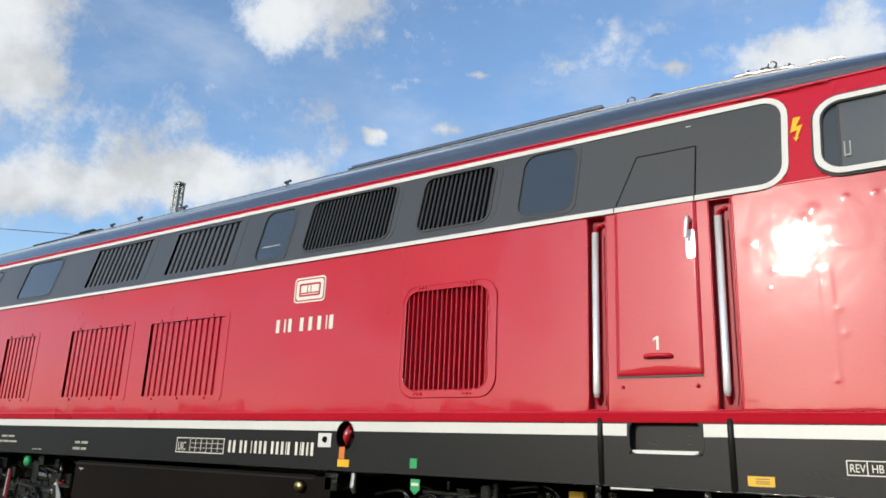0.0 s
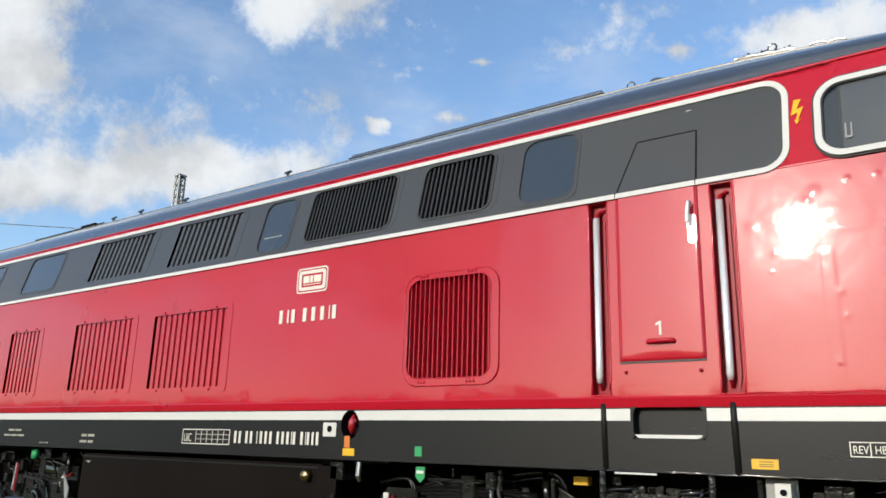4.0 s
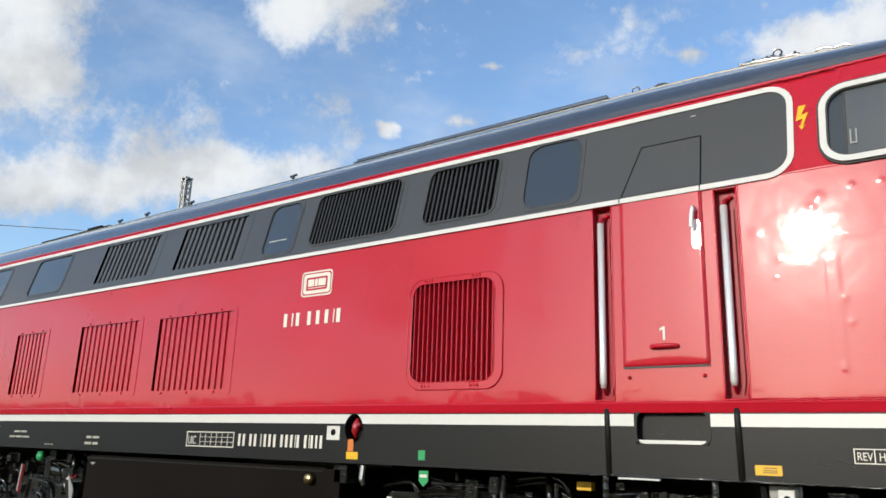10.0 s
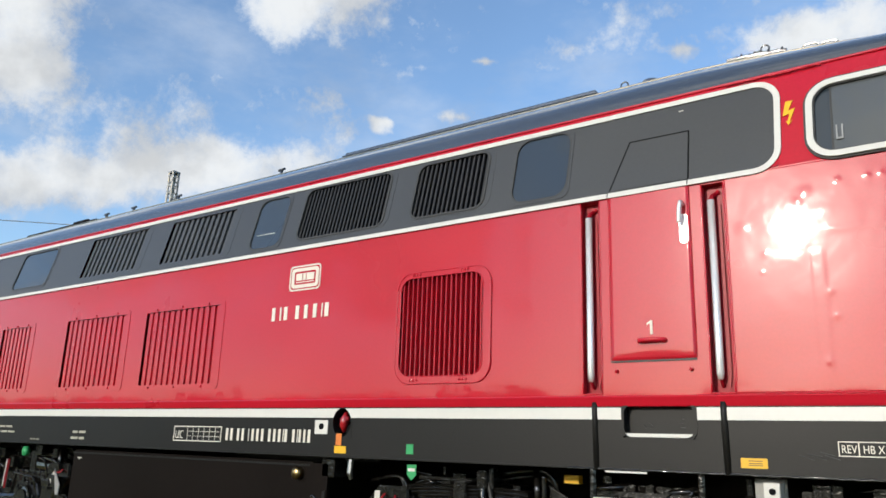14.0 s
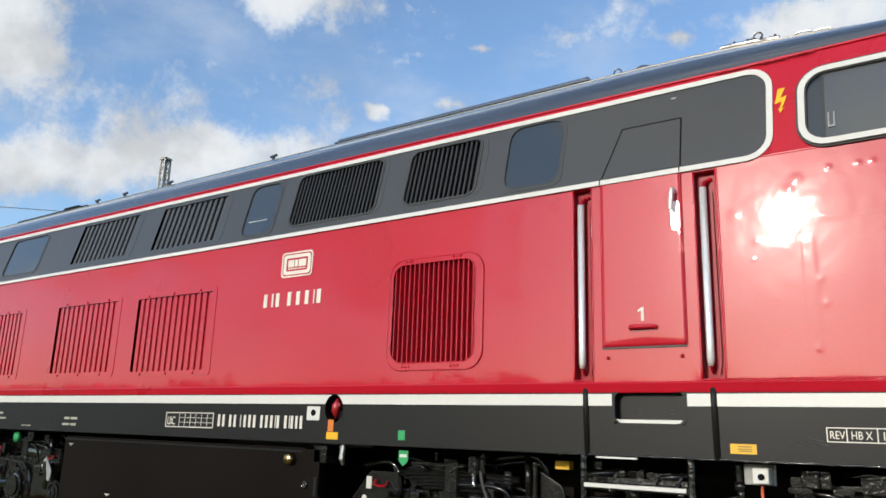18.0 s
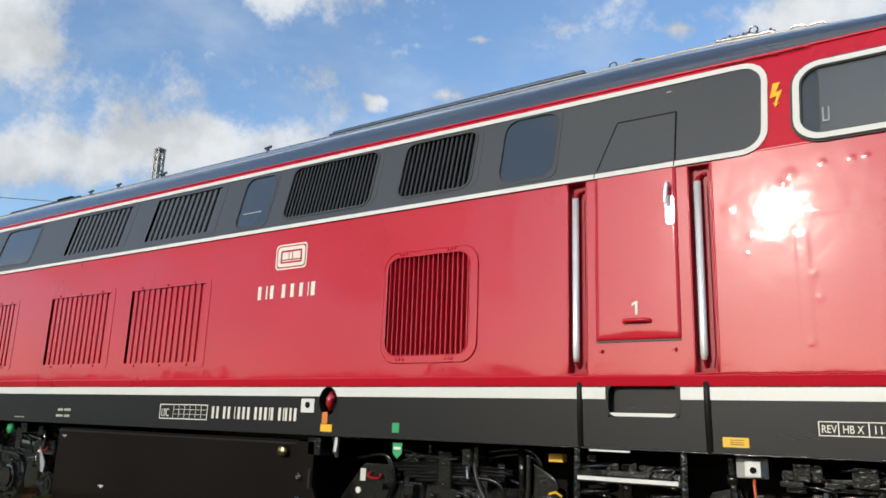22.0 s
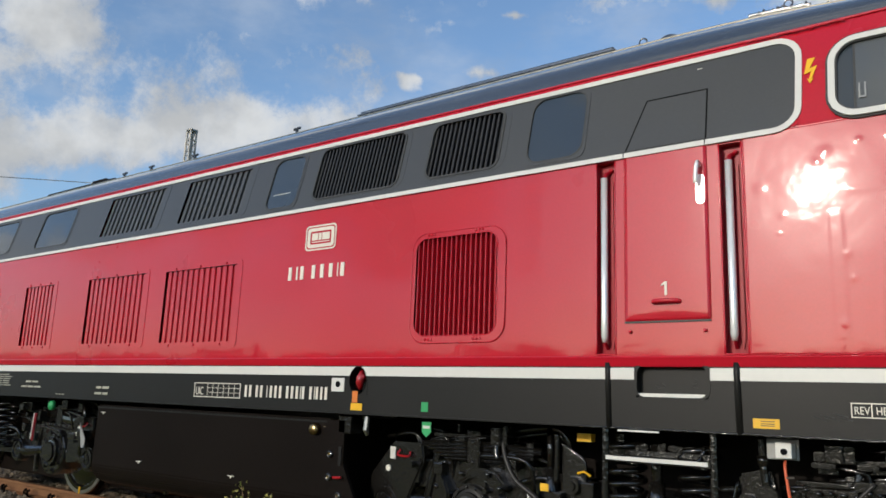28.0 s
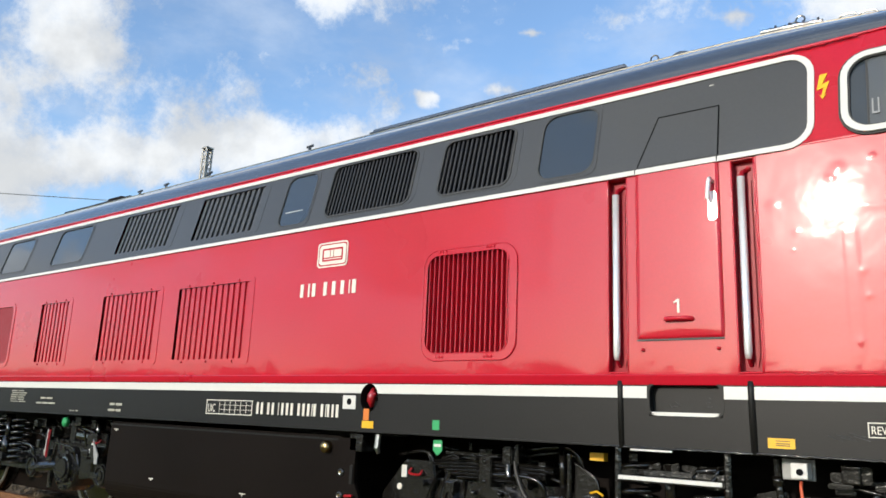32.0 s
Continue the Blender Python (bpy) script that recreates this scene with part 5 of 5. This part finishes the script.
part("cable_nut", tube([(-3.12, 0.22, 0.50), (-3.04, 0.22, 0.50)], 0.026, 6), STEEL, near)
part("yellow_tag", box(-2.535, -2.475, 0.20, 0.206, 0.685, 0.733), YELLOW, near, "yellow tag on the hose")
part("yellow_band", tube([(-2.30, 0.27, 0.81), (-2.25, 0.26, 0.825), (-2.21, 0.27, 0.80)], 0.008, 8), YELLOW, near)
part("yellow_band", box(-2.32, -2.22, 0.30, 0.36, 1.01, 1.06), YELLOW, near)
part("yellow_band", tube([(-1.19, 0.22, 0.73), (-1.15, 0.21, 0.745), (-1.10, 0.22, 0.745)], 0.007, 8), YELLOW, near)
part("orange_cable", tube(curve_points([(-1.0, 0.10, 0.985), (-0.993, 0.06, 0.94), (-0.971, 0.06, 0.762), (-0.945, 0.06, 0.65), (-0.897, 0.06, 0.575), (-0.82, 0.06, 0.565), (-0.752, 0.06, 0.560)], 8), 0.008, 8), material("orange_cable_sheath", (0.65, 0.12, 0.05), 0.5), near, "thin orange hanging cable", smooth=True)
part("socket_box", box(-1.035, -0.952, 0.035, 0.13, 1.002, 1.083, 0.006), WHITE, near, "white socket box")
part("socket_bracket", box(-1.10, -0.937, 0.131, 0.15, 0.992, 1.10, 0.004), MAST, near, "bare metal bracket")
part("socket", disc((-0.99, 1.038), 0.017, 0.028, 0.036, 16), VOID, near)

# hanging steps below the cab door
steps = part("step_ladder", tube([(-1.99, 0.02, 1.11), (-1.99, 0.0, 0.30)], 0.021, 8), BLACK, loco, "black step ladder with white edges")
part("stile", tube([(-1.35, 0.02, 1.11), (-1.35, 0.0, 0.30)], 0.021, 8), BLACK, steps)
for z in (0.945, 0.56):
    part("tread", box(-1.98, -1.36, -0.01, 0.16, z - 0.02, z + 0.006), BLACK, steps)
    part("tread_edge", box(-1.975, -1.375, -0.016, -0.008, z - 0.012, z + 0.010), WHITE, steps, "white step edge")
part("upper_edge", box(-1.90, -1.65, -0.012, 0.0, 1.098, 1.108), WHITE, steps)
part("tread", box(-1.98, -1.36, -0.01, 0.16, 0.29, 0.31), BLACK, steps)

# ---- distance ----


def lattice_mast(x, y, w, h):
    ob = empty("catenary_mast", "grey steel lattice mast of the overhead line", "mast")
    for i, (sx, sy) in enumerate(((-1, -1), (1, -1), (1, 1), (-1, 1))):
        part("leg", tube([(x + sx * w / 2 * 1.5, y + sy * w / 2 * 1.5, GROUND), (x + sx * w / 2, y + sy * w / 2, h)], 0.05, 4), MAST, ob)
    n = int(h / (w * 0.9))
    c = [(-1, -1), (1, -1), (1, 1), (-1, 1)]
    for k in range(n):
        z0, z1 = h * k / n, h * (k + 1) / n
        for i in range(4):
            a, b = (c[i], c[(i + 1) % 4]) if (k + i) % 2 else (c[(i + 1) % 4], c[i])
            g0, g1 = w / 2 * (1.5 - 0.5 * z0 / h), w / 2 * (1.5 - 0.5 * z1 / h)
            part("brace", tube([(x + a[0] * g0, y + a[1] * g0, z0), (x + b[0] * g1, y + b[1] * g1, z1)], 0.028, 4), MAST, ob)
    part("cap", box(x - w / 2 - 0.05, x + w / 2 + 0.05, y - w / 2 - 0.05, y + w / 2 + 0.05, h, h + 0.08), MAST, ob)
    return ob


MX, MY, MH = -30.6, 16.13, 13.45
WIRE = [(-47, -1, 10.3), (-40.29, 12.71, 11.69), (-38.8, 15.6, 11.97), (-30.6, 16.2, 10.5)]
mast = lattice_mast(MX, MY, 0.30, MH)
part("wire", tube(WIRE, 0.022, 5), MAST, mast, "thin overhead wire")


def far_trees():
    """A dark line of trees across the meadow, behind the viewer."""
    rng = np.random.default_rng(11)
    n = 26000
    x = rng.uniform(-260, 160, n)
    y = -48 + rng.normal(0, 1.2, n)
    top = 5.4 + 0.22 * np.sin(x * 0.35) + 0.18 * np.sin(x * 0.9 + 1) + 0.15 * np.sin(x * 2.3)
    z = GROUND + rng.random(n) ** 0.6 * top
    s = rng.uniform(0.4, 1.0, n)
    deep = slice(0, 7000)  # the closed inner part of the row
    z[deep] = GROUND + rng.random(7000) * np.maximum(0.5, top[deep] - 2.2)
    s[deep] = rng.uniform(1.4, 2.2, 7000)
    a = rng.normal(0, 1, (n, 3))
    b = rng.normal(0, 1, (n, 3))
    a /= np.linalg.norm(a, axis=1)[:, None]
    b /= np.linalg.norm(b, axis=1)[:, None]
    c = np.stack([x, y, z], -1)
    v = np.stack([c - a * s[:, None], c + b * s[:, None], c + a * s[:, None], c - b * s[:, None]], 1).reshape(-1, 3)
    me = bpy.data.meshes.new("tree_line")
    me.from_pydata(v.tolist(), [], (np.arange(n * 4).reshape(-1, 4)).tolist())
    me.materials.append(HEDGE)
    tagged(new("tree_line", me), "dark green row of distant trees across the meadow", "trees", kind="stuff")


far_trees()

# ---- clouds: a far shell, thick where cloud banks stand ----
# azimuth (left of north), elevation, half width, half height, tilt in degrees, thickness
CLOUDS = [
    (65.6, 22.4, 10.2, 5.7, 17, 0.42),
    (57.2, 21.4, 12.0, 4.0, 13, 0.4),
    (74.5, 26.3, 7.8, 9.1, 25, 0.5),
    (21.5, 30.6, 10.4, 2.5, 9, 0.3),
    (11.6, 36.6, 7.3, 2.3, 5, 0.3),
    (64.7, 36.9, 6.9, 4.5, 43, 1.12),
    (68.3, 27.6, 4.4, 4.1, 21, 0.9),
    (67.4, 23.4, 4.6, 3.4, 19, 0.8),
    (62.8, 16.7, 11.2, 2.8, 14, 0.86),
    (54.4, 18.7, 9.9, 2.4, 11, 0.8),
    (71.9, 16.0, 7.2, 6.9, 17, 0.75),
    (49.1, 19.6, 4.8, 1.4, 9, 0.4),
    (48.0, 31.7, 3.5, 2.1, 36, 0.95),
    (45.1, 36.8, 6.2, 4.5, 50, 1.1),
    (38.8, 45.1, 9.0, 3.7, 26, 1.05),
    (48.0, 44.8, 4.8, 2.3, 13, 0.5),
    (22.0, 41.7, 8.1, 4.1, 25, 1.1),
    (12.7, 44.9, 6.5, 3.0, -3, 0.75),
    (40.4, 23.7, 1.0, 0.5, 6, 0.9),
    (34.7, 24.5, 1.7, 0.7, 4, 0.8),
    (32.1, 28.6, 1.0, 0.3, 3, 0.8),
    (37.9, 27.7, 1.5, 0.5, 30, 0.5),
    (42.6, 25.9, 0.8, 0.3, 8, 0.5),
    (45.9, 24.7, 0.8, 0.3, 9, 0.4),
    (54.0, 25.3, 2.8, 0.7, 23, 0.5),
    (36.2, 32.5, 2.1, 0.8, 25, 0.4),
    (6.8, 28.1, 5.1, 1.7, 2, 1.0),
    (3.3, 28.3, 3.2, 2.2, -12, 0.9),
    (16.5, 28.3, 1.0, 0.7, -5, 0.7),
    (13.6, 29.3, 1.5, 0.5, -7, 0.5),
    (3.4, 34.4, 2.0, 0.9, 0, 0.6),
    (0.0, 40.7, 1.9, 1.7, 9, 0.7),
    (6.0, 42.7, 0.9, 1.1, -17, 0.6),
    (20.0, 32.2, 4.7, 0.8, 11, 0.35),
    (25.3, 28.2, 3.3, 0.7, 10, 0.3),
    (61.9, 27.1, 5.5, 0.8, 17, 0.3),
    (74.2, 37.1, 1.3, 0.9, 30, 0.5),
    (40.5, 37.6, 5.5, 2.6, 32, 0.95),
    (30.0, 37.3, 4.2, 1.8, 30, 0.9),
    (88, 14, 12, 4, 10, 0.95),
    (113, 14, 14, 5, 5, 0.95),
    (139, 15, 12, 5, 0, 0.9),
]
na, ne = 420, 150
az = np.radians(np.linspace(-150, 210, na))
el = np.radians(np.linspace(0.3, 86, ne))
AZ, EL = np.meshgrid(az, el, indexing="ij")
cover = np.zeros_like(AZ)
for a0, e0, ra, re, tilt, weight in CLOUDS:
    a0, e0, ra, re, tilt = radians(a0), radians(e0), radians(ra), radians(re), radians(tilt)
    u, v = -(AZ - a0) * math.cos(e0), EL - e0
    u, v = u * math.cos(tilt) + v * math.sin(tilt), -u * math.sin(tilt) + v * math.cos(tilt)
    cover = np.maximum(cover, weight * np.exp(-0.75 * ((u / ra) ** 2 + (v / re) ** 2)))
rng = np.random.default_rng(21)
for k in range(46):  # the sky behind the viewer has its own scattered clouds
    a0, e0 = radians(rng.uniform(150, 290)), radians(rng.uniform(26, 80))
    ra, re = radians(rng.uniform(5, 14)), radians(rng.uniform(3, 7))
    da = (AZ - a0 + math.pi) % math.tau - math.pi
    cover = np.maximum(cover, rng.uniform(0.6, 1.0) * np.exp(-0.75 * ((da * math.cos(e0) / ra) ** 2 + ((EL - e0) / re) ** 2)))
R = 3000.0
co = np.stack([-np.sin(AZ) * np.cos(EL), np.cos(AZ) * np.cos(EL), np.sin(EL)], -1).reshape(-1, 3) * R
faces = [(i * ne + j, i * ne + j + 1, (i + 1) * ne + j + 1, (i + 1) * ne + j) for i in range(na - 1) for j in range(ne - 1) if -60 < math.degrees(az[i]) < 150 or math.degrees(el[j]) > 24]
me = bpy.data.meshes.new("cloud_layer")
me.from_pydata(co.tolist(), [], faces)
attr = me.attributes.new("cover", "FLOAT", "POINT")
attr.data.foreach_set("value", cover.reshape(-1).astype(np.float32))
clouds = tagged(new("cloud_layer", me), "white cumulus and thin cirrus clouds drifting over blue sky", "clouds", kind="structure")
CM = bpy.data.materials.new("sunlit_cloud")
CM.use_nodes = True
n, l = CM.node_tree.nodes, CM.node_tree.links
n.clear()
out = n.new("ShaderNodeOutputMaterial")
mixs, tr, em = n.new("ShaderNodeMixShader"), n.new("ShaderNodeBsdfTransparent"), n.new("ShaderNodeEmission")
at = n.new("ShaderNodeAttribute")
at.attribute_name = "cover"
tc = n.new("ShaderNodeTexCoord")


def cloud_noise(scale, detail, rough, stretch=(1, 1, 1)):
    mp = n.new("ShaderNodeMapping")
    mp.inputs["Scale"].default_value = tuple(s / R for s in stretch)
    l.new(tc.outputs["Object"], mp.inputs["Vector"])
    t = n.new("ShaderNodeTexNoise")
    t.inputs["Scale"].default_value, t.inputs["Detail"].default_value, t.inputs["Roughness"].default_value = scale, detail, rough
    l.new(mp.outputs[0], t.inputs["Vector"])
    return t


def maths(op, a, b, c=None):
    m = n.new("ShaderNodeMath")
    m.operation = op
    for i, q in enumerate((a, b, c)):
        if q is None:
            continue
        if isinstance(q, (int, float)):
            m.inputs[i].default_value = q
        else:
            l.new(q, m.inputs[i])
    return m.outputs[0]


def spread(v, a, b, c, d):
    m = n.new("ShaderNodeMapRange")
    m.interpolation_type = "SMOOTHSTEP"
    m.inputs["From Min"].default_value, m.inputs["From Max"].default_value = a, b
    m.inputs["To Min"].default_value, m.inputs["To Max"].default_value = c, d
    l.new(v, m.inputs["Value"])
    return m.outputs[0]


puffy, wisp = cloud_noise(15, 10, 0.66), cloud_noise(5, 6, 0.6, (1, 1, 2.2))
lump = cloud_noise(5.5, 4, 0.55)
body = maths("ADD", at.outputs["Fac"], maths("ADD", maths("MULTIPLY_ADD", puffy.outputs[0], 1.5, -0.75), maths("MULTIPLY_ADD", lump.outputs[0], 0.9, -0.43)))
dense = spread(body, 0.24, 0.68, 0.0, 0.97)
thin = spread(wisp.outputs[0], 0.40, 0.80, 0.03, 0.55)
fleck = maths("MULTIPLY", spread(cloud_noise(46, 4, 0.6).outputs[0], 0.56, 0.76, 0.0, 0.45), spread(cloud_noise(4, 3, 0.5).outputs[0], 0.46, 0.60, 0.0, 1.0))
alpha = maths("MAXIMUM", maths("MAXIMUM", dense, thin), fleck)
shade = cloud_noise(9, 5, 0.55)
val = spread(shade.outputs[0], 0.34, 0.62, 0.72, 1.0)
col = n.new("ShaderNodeMix")
col.data_type = "RGBA"
col.inputs[6].default_value, col.inputs[7].default_value = (0.52, 0.66, 0.88, 1), (0.94, 0.965, 0.98, 1)
l.new(spread(body, 0.3, 0.95, 0.35, 1.0), col.inputs[0])
l.new(col.outputs[2], em.inputs["Color"])
l.new(maths("MULTIPLY", val, 0.93), em.inputs["Strength"])
l.new(alpha, mixs.inputs[0])
l.new(tr.outputs[0], mixs.inputs[1])
l.new(em.outputs[0], mixs.inputs[2])
l.new(mixs.outputs[0], out.inputs[0])
me.materials.append(CM)

# ---- exhaust smoke: puffs of fine soot flakes ----
STACK = Vector((-2.62, 1.45, 4.05))


def puff(seed, r, count, flake):
    """Fine flakes, dense in the middle and thinning outwards."""
    rng = np.random.default_rng(seed)
    lobes = rng.normal(0, 0.42, (6, 3)) * r
    sigma = rng.uniform(0.26, 0.42, 6) * r
    which = rng.integers(0, 6, count)
    c = lobes[which] + rng.normal(0, 1, (count, 3)) * sigma[which][:, None]
    a, b = rng.normal(0, 1, (count, 3)), rng.normal(0, 1, (count, 3))
    a *= flake / np.linalg.norm(a, axis=1)[:, None]
    b *= flake / np.linalg.norm(b, axis=1)[:, None]
    v = np.stack([c, c + a, c + b], 1).reshape(-1, 3)
    me = bpy.data.meshes.new("smoke_puff")
    me.from_pydata(v.tolist(), [], np.arange(count * 3).reshape(-1, 3).tolist())
    me.materials.append(SMOKE)
    return me


PUFFS, SHAPES = [], [puff(i, 0.16 + 0.018 * i, 10000 + 1100 * i, 0.0042) for i in range(12)]
rng = random.Random(4)
N = 104
for i in range(N):
    born = 23.08 + 1.74 * (i / N) ** 0.9 + rng.uniform(-0.03, 0.03)
    ob = tagged(new("smoke_puff", SHAPES[rng.randrange(6) if i < 6 else rng.randrange(3, 12)]), "dark brown-grey exhaust smoke puff rising from the roof", "smoke", group="puffs of exhaust smoke", kind="stuff")
    PUFFS.append((ob, born, rng.uniform(-1, 1), rng.uniform(-1, 1), rng.uniform(0.85, 1.15)))


def motions():
    # the wind carries the clouds slowly to the right
    walk(clouds, [(t, pose(0, 0, 0, 0, 0, -0.064 * (t - 24.5))) for t in (0, 8, 16, 24, 32)])
    for ob, born, dx, dy, speed in PUFFS:
        rows = [(0.0, pose(*STACK + Vector((0, 0, -0.55))))]
        if born > 0.3:
            rows.append((born - 0.1, pose(*STACK + Vector((0, 0, -0.55)))))
        for age in (0.15, 0.3, 0.5, 0.75, 1.0, 1.4, 1.9, 2.6, 3.6):
            up = 3.7 * speed * age ** 0.82 + 1.6 * max(0, age - 1.4) ** 1.5
            drift = -0.65 * age - 1.0 * age ** 2 - 0.5 * max(0, age - 1.4) ** 2
            fan = 0.2 + 0.66 * age ** 0.8 + 0.9 * max(0, age - 1.3)
            t = born + age
            if t < 31.8:
                rows.append((t, pose(STACK.x + drift + dx * fan * (0.35 if age < 0.3 else 0.7), STACK.y + dy * fan * 0.7 + 0.3 * age, STACK.z + up, 20 * age * dx, 25 * age * dy, 30 * age * dx)))
        rows.append((32.0, pose(STACK.x - 20 - 6 * dx, STACK.y + 8 + 3 * dy, STACK.z + 26 + speed * 4, 40 * dx, 40 * dy, 60 * dx)))
        walk(ob, rows)


motions()
